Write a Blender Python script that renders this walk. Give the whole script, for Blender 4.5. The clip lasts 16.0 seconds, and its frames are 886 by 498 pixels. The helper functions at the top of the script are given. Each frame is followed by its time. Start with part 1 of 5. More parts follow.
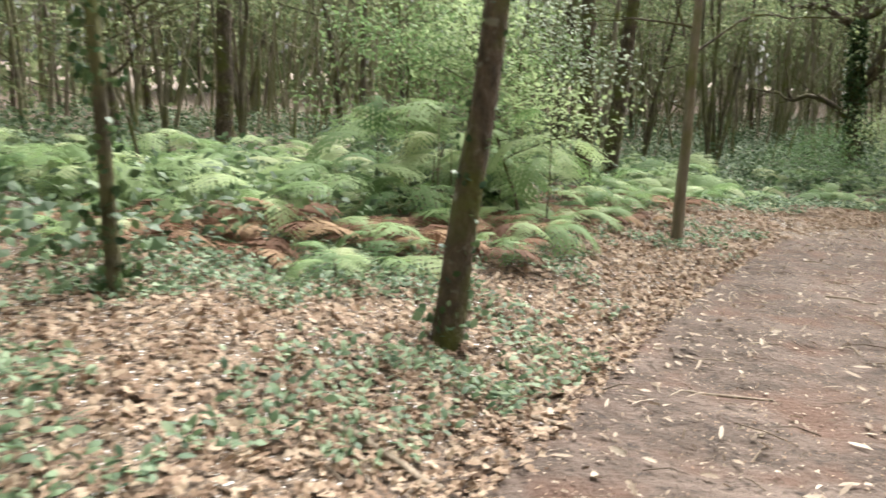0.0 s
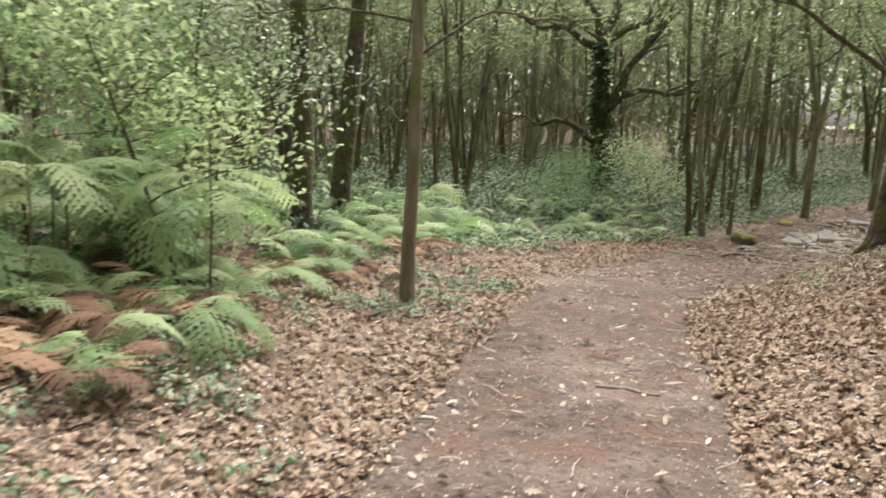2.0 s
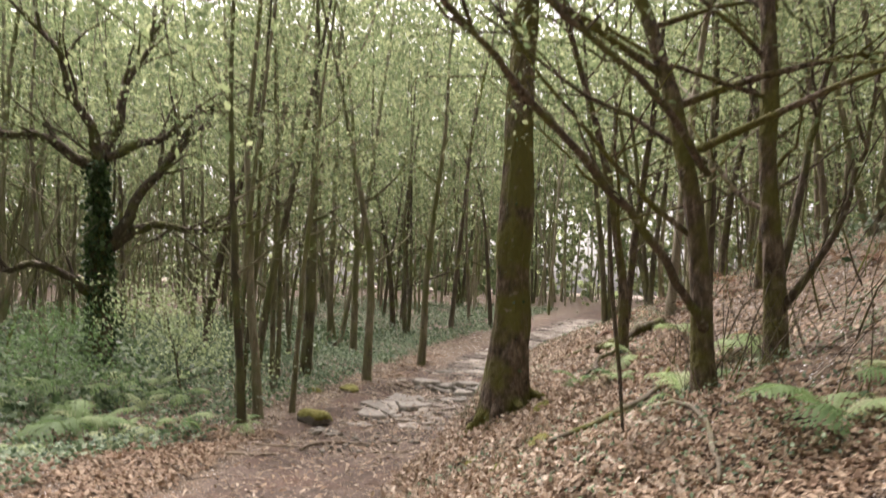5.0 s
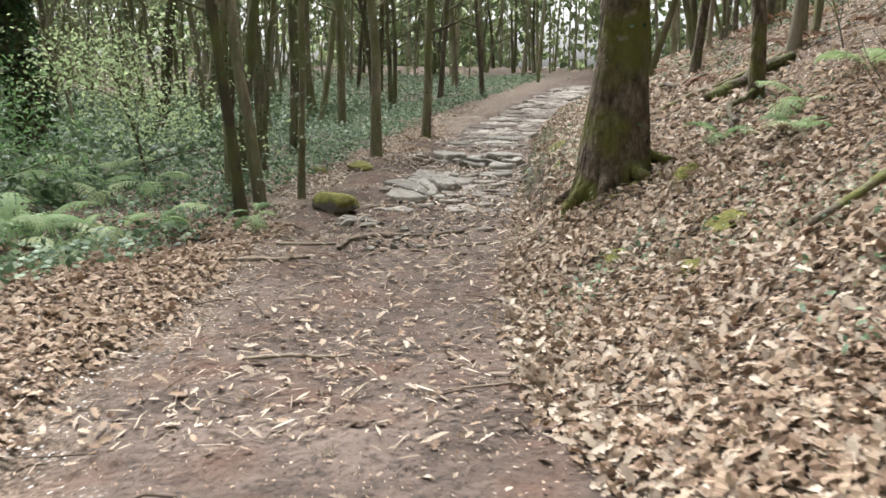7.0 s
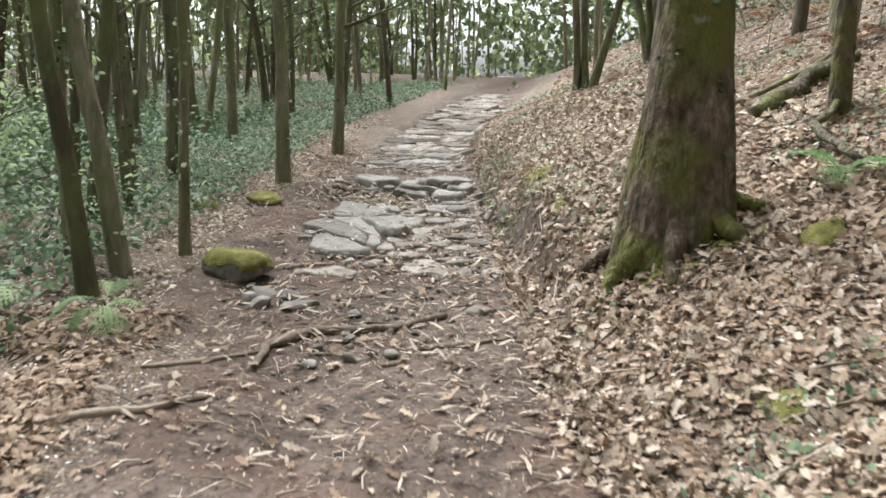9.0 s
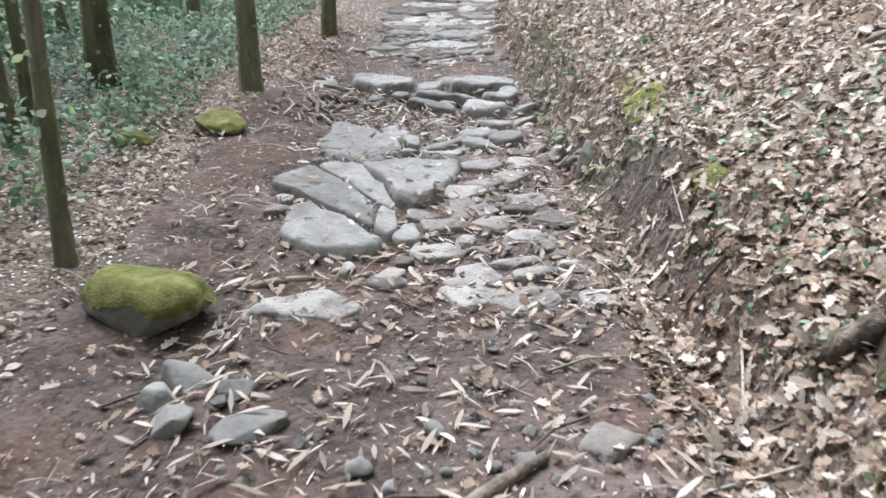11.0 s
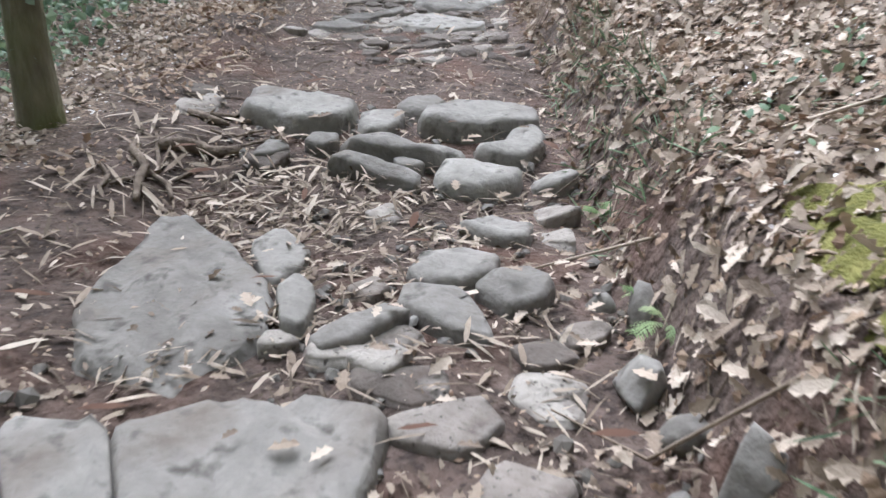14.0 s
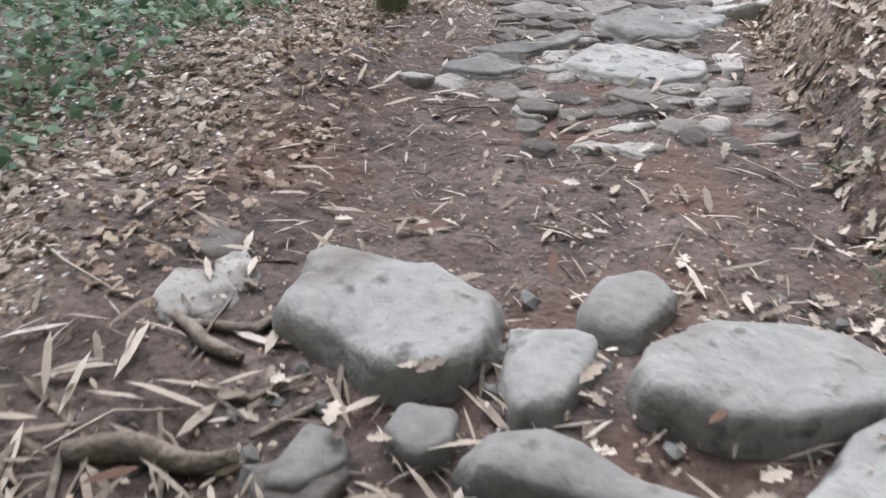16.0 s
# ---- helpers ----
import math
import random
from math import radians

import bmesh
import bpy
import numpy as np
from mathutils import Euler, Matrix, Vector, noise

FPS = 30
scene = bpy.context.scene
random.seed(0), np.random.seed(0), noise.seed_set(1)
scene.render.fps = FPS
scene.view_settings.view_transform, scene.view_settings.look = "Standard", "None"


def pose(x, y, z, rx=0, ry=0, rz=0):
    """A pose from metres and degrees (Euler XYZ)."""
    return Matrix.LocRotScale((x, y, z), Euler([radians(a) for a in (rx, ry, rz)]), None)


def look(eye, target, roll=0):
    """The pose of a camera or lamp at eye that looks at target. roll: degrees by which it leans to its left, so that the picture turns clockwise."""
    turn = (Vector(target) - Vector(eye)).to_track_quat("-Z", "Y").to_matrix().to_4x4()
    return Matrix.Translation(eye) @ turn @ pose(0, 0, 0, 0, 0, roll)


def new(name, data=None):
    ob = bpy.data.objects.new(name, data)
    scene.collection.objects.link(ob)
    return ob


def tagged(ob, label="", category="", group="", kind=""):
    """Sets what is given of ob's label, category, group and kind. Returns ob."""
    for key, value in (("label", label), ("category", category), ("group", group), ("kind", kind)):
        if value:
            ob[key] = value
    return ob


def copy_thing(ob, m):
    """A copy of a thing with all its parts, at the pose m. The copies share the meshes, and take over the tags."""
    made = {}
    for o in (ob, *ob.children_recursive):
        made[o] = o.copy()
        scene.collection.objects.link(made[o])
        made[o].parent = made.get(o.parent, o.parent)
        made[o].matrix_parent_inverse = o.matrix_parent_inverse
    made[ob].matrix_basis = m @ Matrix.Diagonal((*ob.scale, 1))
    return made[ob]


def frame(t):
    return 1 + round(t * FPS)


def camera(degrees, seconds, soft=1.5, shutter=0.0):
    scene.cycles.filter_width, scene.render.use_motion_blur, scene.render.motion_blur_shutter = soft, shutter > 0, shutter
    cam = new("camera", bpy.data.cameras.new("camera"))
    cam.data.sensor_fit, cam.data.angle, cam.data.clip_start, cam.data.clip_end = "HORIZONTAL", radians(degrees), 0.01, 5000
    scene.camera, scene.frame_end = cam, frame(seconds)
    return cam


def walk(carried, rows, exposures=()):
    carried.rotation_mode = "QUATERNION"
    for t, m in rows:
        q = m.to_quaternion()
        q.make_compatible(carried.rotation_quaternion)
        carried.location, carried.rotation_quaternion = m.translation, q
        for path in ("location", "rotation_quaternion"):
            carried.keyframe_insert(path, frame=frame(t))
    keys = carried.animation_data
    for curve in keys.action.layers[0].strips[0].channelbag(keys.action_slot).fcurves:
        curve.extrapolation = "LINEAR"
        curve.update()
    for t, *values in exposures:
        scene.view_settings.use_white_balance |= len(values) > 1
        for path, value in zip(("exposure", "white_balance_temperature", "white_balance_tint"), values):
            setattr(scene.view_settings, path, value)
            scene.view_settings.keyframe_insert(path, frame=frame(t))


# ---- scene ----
EXPOSURES = [(0, 1.76, 6350, 7), (2.5, 1.75, 6500, 11), (4, 1.72, 6700, 15), (5.2, 1.75, 6700, 18), (7.5, 1.88, 5950, 7), (9, 1.98, 5900, 7), (11.5, 2.12, 5250, 11), (13.5, 1.78, 5400, 12), (16, 1.8, 5400, 12)]
cam = camera(56.41, 16.0, shutter=0.3)
PATH = [
    (0, 0.000, 0.000, 1.500, -11.94, -1.91, 0.82),
    (0.5, 0.320, 0.772, 1.433, -12.53, -2.53, -5.53),
    (1, 0.587, 1.528, 1.406, -11.90, -2.27, -8.24),
    (1.5, 0.877, 2.234, 1.384, -10.62, -2.81, -10.75),
    (2, 1.193, 2.956, 1.377, -9.60, -2.77, -15.09),
    (2.5, 1.575, 3.747, 1.364, -5.21, -3.43, -23.16),
    (3, 2.084, 4.703, 1.323, 1.73, -2.99, -31.11),
    (3.5, 2.499, 5.578, 1.305, 6.34, -2.33, -37.88),
    (4, 2.793, 6.430, 1.252, 8.29, -0.81, -42.61),
    (4.5, 3.100, 7.286, 1.141, 7.65, -0.75, -45.96),
    (5, 3.505, 8.166, 0.973, 3.05, -2.23, -48.99),
    (5.2, 3.674, 8.514, 0.903, 0.44, -2.64, -49.67),
    (5.6, 4.003, 9.215, 0.767, -3.50, -3.02, -51.14),
    (6, 4.339, 9.903, 0.639, -6.94, -2.39, -51.69),
    (6.4, 4.687, 10.561, 0.527, -9.66, -1.31, -51.85),
    (6.8, 5.057, 11.174, 0.441, -11.45, -0.37, -52.17),
    (7.3, 5.558, 11.852, 0.384, -12.06, -0.23, -53.61),
    (7.5, 5.767, 12.109, 0.385, -11.69, -0.58, -54.64),
    (8, 6.296, 12.717, 0.352, -11.47, -1.32, -56.90),
    (8.5, 6.870, 13.278, 0.324, -11.51, -1.30, -59.25),
    (9, 7.447, 13.842, 0.344, -11.23, -0.90, -60.56),
    (9.2, 7.677, 14.061, 0.367, -10.93, -0.99, -60.81),
    (9.6, 8.160, 14.489, 0.394, -11.60, -0.74, -61.40),
    (10, 8.678, 14.875, 0.422, -13.80, -0.44, -61.49),
    (10.4, 9.212, 15.219, 0.444, -16.79, -0.22, -61.25),
    (10.9, 9.876, 15.584, 0.450, -20.53, -0.24, -60.75),
    (11.3, 10.384, 15.821, 0.429, -22.62, -0.67, -60.38),
    (11.5, 10.619, 15.936, 0.390, -23.79, -1.14, -60.13),
    (12, 11.244, 16.193, 0.368, -25.09, -1.82, -59.87),
    (12.5, 11.830, 16.437, 0.368, -24.83, -2.45, -59.27),
    (13, 12.398, 16.669, 0.379, -22.78, -1.86, -59.08),
    (13.5, 12.923, 16.948, 0.328, -22.70, -1.05, -59.40),
    (14, 13.490, 17.276, 0.250, -24.77, -1.75, -59.00),
    (14.5, 14.081, 17.598, 0.231, -26.67, -1.74, -56.94),
    (15, 14.662, 17.939, 0.224, -26.58, -1.74, -52.03),
    (15.5, 15.144, 18.360, 0.254, -26.95, -1.91, -47.78),
    (16, 15.505, 18.804, 0.247, -27.49, -0.67, -49.03),
]
walk(cam, [(t, pose(x, y, z, 90 + pitch, roll, yaw)) for t, x, y, z, pitch, roll, yaw in PATH],
     exposures=EXPOSURES)


# ---- light: bright overcast sky above the canopy ----
SUN_ELEVATION, SUN_AZIMUTH = radians(52), radians(30)
world = bpy.data.worlds.new("sky")
scene.world = world
world.use_nodes = True
wn, wl = world.node_tree.nodes, world.node_tree.links
wn.clear()
sky = wn.new("ShaderNodeTexSky")
sky.sky_type = "NISHITA"
sky.sun_disc = False
sky.sun_elevation, sky.sun_rotation = SUN_ELEVATION, SUN_AZIMUTH
sky.dust_density = 6.0
sky.ozone_density = 0.6
cloud = wn.new("ShaderNodeHueSaturation")
cloud.inputs["Saturation"].default_value = 0.25
wbg = wn.new("ShaderNodeBackground")
wbg.inputs["Strength"].default_value = SKY_STRENGTH = 0.095
wout = wn.new("ShaderNodeOutputWorld")
wl.new(sky.outputs[0], cloud.inputs["Color"])
wl.new(cloud.outputs[0], wbg.inputs[0])
wl.new(wbg.outputs[0], wout.inputs[0])
sun = new("sun", bpy.data.lights.new("sun", "SUN"))
sun.data.energy, sun.data.angle, sun.data.color = 3.6, radians(65), (1.0, 0.96, 0.9)
sun.matrix_world = look((0, 0, 30), (-math.sin(SUN_AZIMUTH) * math.cos(SUN_ELEVATION), -math.cos(SUN_AZIMUTH) * math.cos(SUN_ELEVATION), 30 - math.sin(SUN_ELEVATION)))


# ---- materials ----
def material(name, ramp, scale=8.0, detail=6.0, rough=0.85, bump=0.4, bump_scale=None, stretch=(1, 1, 1), spots=None, vary=0.0, island=False, translucent=0.0, normal_distance=0.02, coords="Object"):
    """Procedural surface: a colour ramp over noise, blotches at a second scale, relief, and variation from piece to piece."""
    m = bpy.data.materials.new(name)
    m.use_nodes = True
    n, l = m.node_tree.nodes, m.node_tree.links
    bsdf = n["Principled BSDF"]
    bsdf.inputs["Roughness"].default_value = rough
    bsdf.inputs["Specular IOR Level"].default_value = 0.3
    tc = n.new("ShaderNodeTexCoord")
    mp = n.new("ShaderNodeMapping")
    mp.inputs["Scale"].default_value = stretch
    l.new(tc.outputs[coords], mp.inputs[0])
    t1 = n.new("ShaderNodeTexNoise")
    t1.inputs["Scale"].default_value, t1.inputs["Detail"].default_value = scale, detail
    t1.inputs["Roughness"].default_value = 0.65
    l.new(mp.outputs[0], t1.inputs["Vector"])
    cr = n.new("ShaderNodeValToRGB")
    els = cr.color_ramp.elements
    while len(els) < len(ramp):
        els.new(0.5)
    for e, (p, c) in zip(els, ramp):
        e.position, e.color = p, (*c, 1)
    factor = t1.outputs["Fac"]
    if island or vary:
        rnd = n.new("ShaderNodeNewGeometry").outputs["Random Per Island"] if island else n.new("ShaderNodeObjectInfo").outputs["Random"]
        mix = n.new("ShaderNodeMix")
        mix.inputs[0].default_value = 0.75 if island else vary
        l.new(t1.outputs["Fac"], mix.inputs[2])
        l.new(rnd, mix.inputs[3])
        factor = mix.outputs[0]
    l.new(factor, cr.inputs[0])
    colour = cr.outputs[0]
    for spot in spots or ():
        c, sc, lo, hi = spot
        t2 = n.new("ShaderNodeTexNoise")
        t2.inputs["Scale"].default_value, t2.inputs["Detail"].default_value = sc, 4
        l.new(tc.outputs[coords], t2.inputs["Vector"])
        mr = n.new("ShaderNodeMapRange")
        mr.inputs[1].default_value, mr.inputs[2].default_value = lo, hi
        l.new(t2.outputs["Fac"], mr.inputs[0])
        mx = n.new("ShaderNodeMix")
        mx.data_type = "RGBA"
        l.new(mr.outputs[0], mx.inputs[0])
        l.new(colour, mx.inputs[6])
        mx.inputs[7].default_value = (*c, 1)
        colour = mx.outputs[2]
    l.new(colour, bsdf.inputs["Base Color"])
    if bump:
        t3 = n.new("ShaderNodeTexNoise")
        t3.inputs["Scale"].default_value, t3.inputs["Detail"].default_value = bump_scale or scale * 3, 8
        l.new(mp.outputs[0], t3.inputs["Vector"])
        bp = n.new("ShaderNodeBump")
        bp.inputs["Strength"].default_value, bp.inputs["Distance"].default_value = bump, normal_distance
        l.new(t3.outputs["Fac"], bp.inputs["Height"])
        l.new(bp.outputs[0], bsdf.inputs["Normal"])
    if translucent:
        tr = n.new("ShaderNodeBsdfTranslucent")
        l.new(colour, tr.inputs["Color"])
        ms = n.new("ShaderNodeMixShader")
        ms.inputs[0].default_value = translucent
        l.new(bsdf.outputs[0], ms.inputs[1])
        l.new(tr.outputs[0], ms.inputs[2])
        l.new(ms.outputs[0], n["Material Output"].inputs[0])
    return m


GREEN_MOSS = (0.13, 0.14, 0.03)
BARK = material("bark", [(0.3, (0.07, 0.057, 0.043)), (0.5, (0.16, 0.132, 0.1)), (0.72, (0.28, 0.245, 0.19))], 9, rough=0.9, bump=0.9, bump_scale=26, stretch=(1, 1, 0.22), spots=[(GREEN_MOSS, 1.6, 0.5, 0.68)], vary=0.3)
BARK_DARK = material("dark_bark", [(0.3, (0.035, 0.028, 0.022)), (0.52, (0.1, 0.077, 0.058)), (0.75, (0.19, 0.15, 0.115))], 13, detail=10, rough=0.92, bump=1.0, bump_scale=24, stretch=(1, 1, 0.5), spots=[((0.105, 0.11, 0.035), 2.6, 0.46, 0.62), ((0.2, 0.19, 0.15), 9, 0.62, 0.72)], normal_distance=0.06)
BARK_OAK = material("oak_bark", [(0.34, (0.035, 0.027, 0.02)), (0.5, (0.1, 0.073, 0.053)), (0.66, (0.21, 0.162, 0.125))], 13, detail=10, rough=0.93, bump=1.0, bump_scale=14, stretch=(1, 1, 0.45), normal_distance=0.1, spots=[((0.11, 0.105, 0.028), 1.5, 0.42, 0.54), ((0.21, 0.18, 0.14), 8, 0.64, 0.76)])
BARK_GREEN = material("mossy_bark", [(0.36, (0.075, 0.063, 0.045)), (0.5, (0.18, 0.157, 0.112)), (0.64, (0.31, 0.275, 0.205))], 7, rough=0.9, bump=1.0, bump_scale=30, normal_distance=0.04, stretch=(1, 1, 0.3), spots=[((0.15, 0.16, 0.06), 1.2, 0.42, 0.62)], vary=0.35)
MOSS = material("moss", [(0.3, (0.07, 0.07, 0.018)), (0.5, (0.17, 0.16, 0.045)), (0.72, (0.32, 0.29, 0.1))], 9, rough=1.0, bump=1.0, bump_scale=90)
STONE = material("weathered_granite", [(0.28, (0.1, 0.088, 0.077)), (0.5, (0.195, 0.177, 0.156)), (0.72, (0.3, 0.276, 0.247))], 6, detail=14, rough=0.88, bump=0.7, bump_scale=16, normal_distance=0.022, spots=[((0.13, 0.105, 0.085), 3.2, 0.52, 0.72), ((0.33, 0.31, 0.285), 1.7, 0.55, 0.75), ((0.085, 0.075, 0.064), 11, 0.57, 0.72), ((0.14, 0.125, 0.11), 30, 0.6, 0.8)], vary=0.35)
STONE_EARTHY = material("earth_stained_stone", [(0.25, (0.075, 0.06, 0.05)), (0.5, (0.185, 0.155, 0.132)), (0.75, (0.32, 0.285, 0.25))], 7, detail=14, rough=0.92, bump=0.8, bump_scale=18, normal_distance=0.025, spots=[((0.09, 0.068, 0.056), 4.5, 0.5, 0.68), ((0.34, 0.31, 0.28), 3.0, 0.6, 0.75), ((0.07, 0.06, 0.05), 45, 0.58, 0.72)], vary=0.6)
ROOT = material("root_bark", [(0.3, (0.09, 0.065, 0.05)), (0.5, (0.17, 0.13, 0.1)), (0.72, (0.28, 0.22, 0.17))], 12, rough=0.9, bump=0.8, bump_scale=40)
STICK = material("dead_wood", [(0.3, (0.1, 0.075, 0.055)), (0.5, (0.22, 0.17, 0.125)), (0.75, (0.4, 0.33, 0.26))], 9, rough=0.9, bump=0.6, bump_scale=40, island=True)
LITTER = material("dry_leaf", [(0.05, (0.09, 0.058, 0.04)), (0.3, (0.22, 0.142, 0.095)), (0.55, (0.3, 0.21, 0.145)), (0.8, (0.4, 0.3, 0.215)), (1.0, (0.5, 0.4, 0.31))], 30, rough=0.75, bump=0.3, bump_scale=120, island=True, translucent=0.12)
LITTER_PALE = material("bleached_leaf", [(0.08, (0.11, 0.078, 0.058)), (0.35, (0.28, 0.215, 0.16)), (0.65, (0.43, 0.345, 0.27)), (0.95, (0.6, 0.51, 0.42))], 30, rough=0.75, bump=0.3, bump_scale=120, island=True, translucent=0.12)
CROWN = material("canopy_leaf", [(0.1, (0.085, 0.122, 0.06)), (0.5, (0.17, 0.21, 0.1)), (0.9, (0.33, 0.36, 0.2))], 3, rough=0.6, bump=0, island=True, translucent=0.65)
FERN_GREEN = material("bracken_green", [(0.1, (0.11, 0.19, 0.075)), (0.45, (0.23, 0.33, 0.14)), (0.75, (0.38, 0.46, 0.24)), (0.95, (0.5, 0.5, 0.32))], 4, rough=0.6, bump=0, vary=0.7, translucent=0.5)
FERN_BROWN = material("bracken_brown", [(0.1, (0.085, 0.042, 0.027)), (0.5, (0.19, 0.1, 0.06)), (0.9, (0.37, 0.25, 0.15))], 6, rough=0.8, bump=0, vary=0.7, translucent=0.2)
HERB = material("undergrowth_leaf", [(0.1, (0.055, 0.095, 0.055)), (0.5, (0.12, 0.18, 0.095)), (0.9, (0.25, 0.32, 0.19))], 6, rough=0.5, bump=0, island=True, translucent=0.3)
# herb leaf made darker: the wood's shade is put into its colour
BRAMBLE_SHADED = material("shaded_bramble_leaf", [(0.1, (0.04, 0.07, 0.035)), (0.5, (0.095, 0.145, 0.07)), (0.9, (0.19, 0.25, 0.13))], 6, rough=0.5, bump=0, island=True, translucent=0.3)
IVY = material("ivy_leaf", [(0.1, (0.02, 0.045, 0.018)), (0.5, (0.05, 0.09, 0.035)), (0.9, (0.13, 0.19, 0.08))], 6, rough=0.4, bump=0, island=True, translucent=0.15)
SILVER = material("pale_leaf", [(0.1, (0.15, 0.2, 0.12)), (0.5, (0.28, 0.33, 0.23)), (0.9, (0.46, 0.5, 0.4))], 6, rough=0.5, bump=0, island=True, translucent=0.35)

# ---- terrain ----
TRAIL = np.array([(-2.2, -5), (0.5, 1.5), (2.2, 5.4), (3.9, 8.7), (5.6, 11.6), (7.9, 14.05), (10.3, 15.75), (13.3, 17.5), (16.9, 19.5), (22.1, 22.5), (32.5, 26.6), (60, 36)], float)
_seg = np.diff(TRAIL, axis=0)
_len = np.linalg.norm(_seg, axis=1)
_sta = np.r_[0, np.cumsum(_len)] - np.linalg.norm(TRAIL[1] - TRAIL[0])
LEVEL = [(-30, 1.0), (0, -0.12), (4, -0.42), (8, -0.66), (11, -0.8), (14, -1.02), (16, -1.18), (19, -1.22), (22, -1.14), (24.5, -1.13), (25.3, -1.03), (28.5, -0.98), (31, -0.93), (58, 0.7), (140, 1.5)]


def trail_coords(x, y):
    """Distance along the trail, and across it (positive to the right), of points in the plan."""
    x, y = np.asarray(x, float), np.asarray(y, float)
    best, s, u = np.full(x.shape, 1e9), np.zeros(x.shape), np.zeros(x.shape)
    for i, (a, d, n) in enumerate(zip(TRAIL, _seg, _len)):
        k = ((x - a[0]) * d[0] + (y - a[1]) * d[1]) / n ** 2
        k = np.clip(k, -99 if i == 0 else 0, 99 if i == len(_seg) - 1 else 1)
        ex, ey = x - a[0] - k * d[0], y - a[1] - k * d[1]
        e = np.hypot(ex, ey)
        near = e < best
        side = np.sign(ex * d[1] - ey * d[0])
        best = np.where(near, e, best)
        s = np.where(near, _sta[i] + k * n, s)
        u = np.where(near, e * side, u)
    return s, u


def hash_noise(x, y, cell, seed):
    """Smooth value noise over the plan, 0 to 1."""
    gx, gy = x / cell, y / cell
    ix, iy = np.floor(gx), np.floor(gy)
    fx, fy = gx - ix, gy - iy
    fx, fy = fx * fx * (3 - 2 * fx), fy * fy * (3 - 2 * fy)
    h = lambda a, b: np.modf(np.abs(np.sin(a * 127.1 + b * 311.7 + seed * 74.7) * 43758.5453))[0]
    return (h(ix, iy) * (1 - fx) + h(ix + 1, iy) * fx) * (1 - fy) + (h(ix, iy + 1) * (1 - fx) + h(ix + 1, iy + 1) * fx) * fy


def step(a, b, v):
    k = np.clip((v - a) / (b - a), 0, 1)
    return k * k * (3 - 2 * k)


def half_width(s):
    return np.interp(s, [0, 6, 16, 20, 23, 27, 40], [1.25, 1.2, 1.2, 1.1, 0.85, 0.85, 1.1])


def ground(x, y):
    """Height of the ground."""
    s, u = trail_coords(x, y)
    x, y = np.asarray(x, float), np.asarray(y, float)
    z = np.interp(s, [k[0] for k in LEVEL], [k[1] for k in LEVEL])
    w = half_width(s)
    r = np.maximum(0, u - w)
    slope = np.interp(s, [-10, 4, 8, 11, 14, 17, 22], [0.06, 0.1, 0.16, 0.25, 0.45, 0.46, 0.42])
    z = z + slope * np.minimum(r, 9) + 0.15 * slope * np.maximum(r - 9, 0)
    z = z + np.interp(s, [17, 20, 21.5, 24, 26, 30, 40], [0, 0.2, 0.34, 0.36, 0.3, 0.28, 0.1]) * step(0.0, 0.24, r)
    q = np.maximum(0, -u - w)
    early = 1 - step(13, 19, s)
    z = z + 0.06 * step(0, 0.4, q) + 0.18 * early * step(0.1, 1.5, q) + (0.012 + 0.012 * early) * np.minimum(q, 14)
    off = step(0.7, 1.3, np.abs(u) / w)
    z = z + (hash_noise(x, y, 1.3, 1) - 0.5) * (0.06 + 0.14 * off) + (hash_noise(x, y, 0.45, 2) - 0.5) * (0.03 + 0.06 * off) + (hash_noise(x, y, 0.16, 3) - 0.5) * 0.03
    z = z + (hash_noise(x, y, 9, 4) - 0.5) * 0.5 * step(14, 40, np.abs(u))
    return z


def gz(x, y):
    return float(ground(np.array([x]), np.array([y]))[0])


def quick_mesh(name, verts, faces, mat, smooth=True):
    """A mesh from arrays of vertices and of triangles or quads."""
    me = bpy.data.meshes.new(name)
    verts, faces = np.asarray(verts, np.float32), np.asarray(faces, np.int32)
    k = faces.shape[1]
    me.vertices.add(len(verts))
    me.vertices.foreach_set("co", verts.ravel())
    me.loops.add(faces.size)
    me.loops.foreach_set("vertex_index", faces.ravel())
    me.polygons.add(len(faces))
    me.polygons.foreach_set("loop_start", np.arange(0, faces.size, k, dtype=np.int32))
    me.polygons.foreach_set("use_smooth", np.full(len(faces), smooth))
    me.update(calc_edges=True)
    me.validate()
    me.materials.append(mat)
    return me


def axis_steps(lo, hi, fine, far):
    """Coordinates that are fine between lo and hi and widen out to far."""
    v = list(np.arange(lo, hi, fine))
    d, a, b = fine, lo, hi
    left, right = [], []
    while b < far:
        d = min(d * 1.25, 40)
        a, b = a - d, b + d
        left.append(a)
        right.append(b)
    return np.array(left[::-1] + v + right)


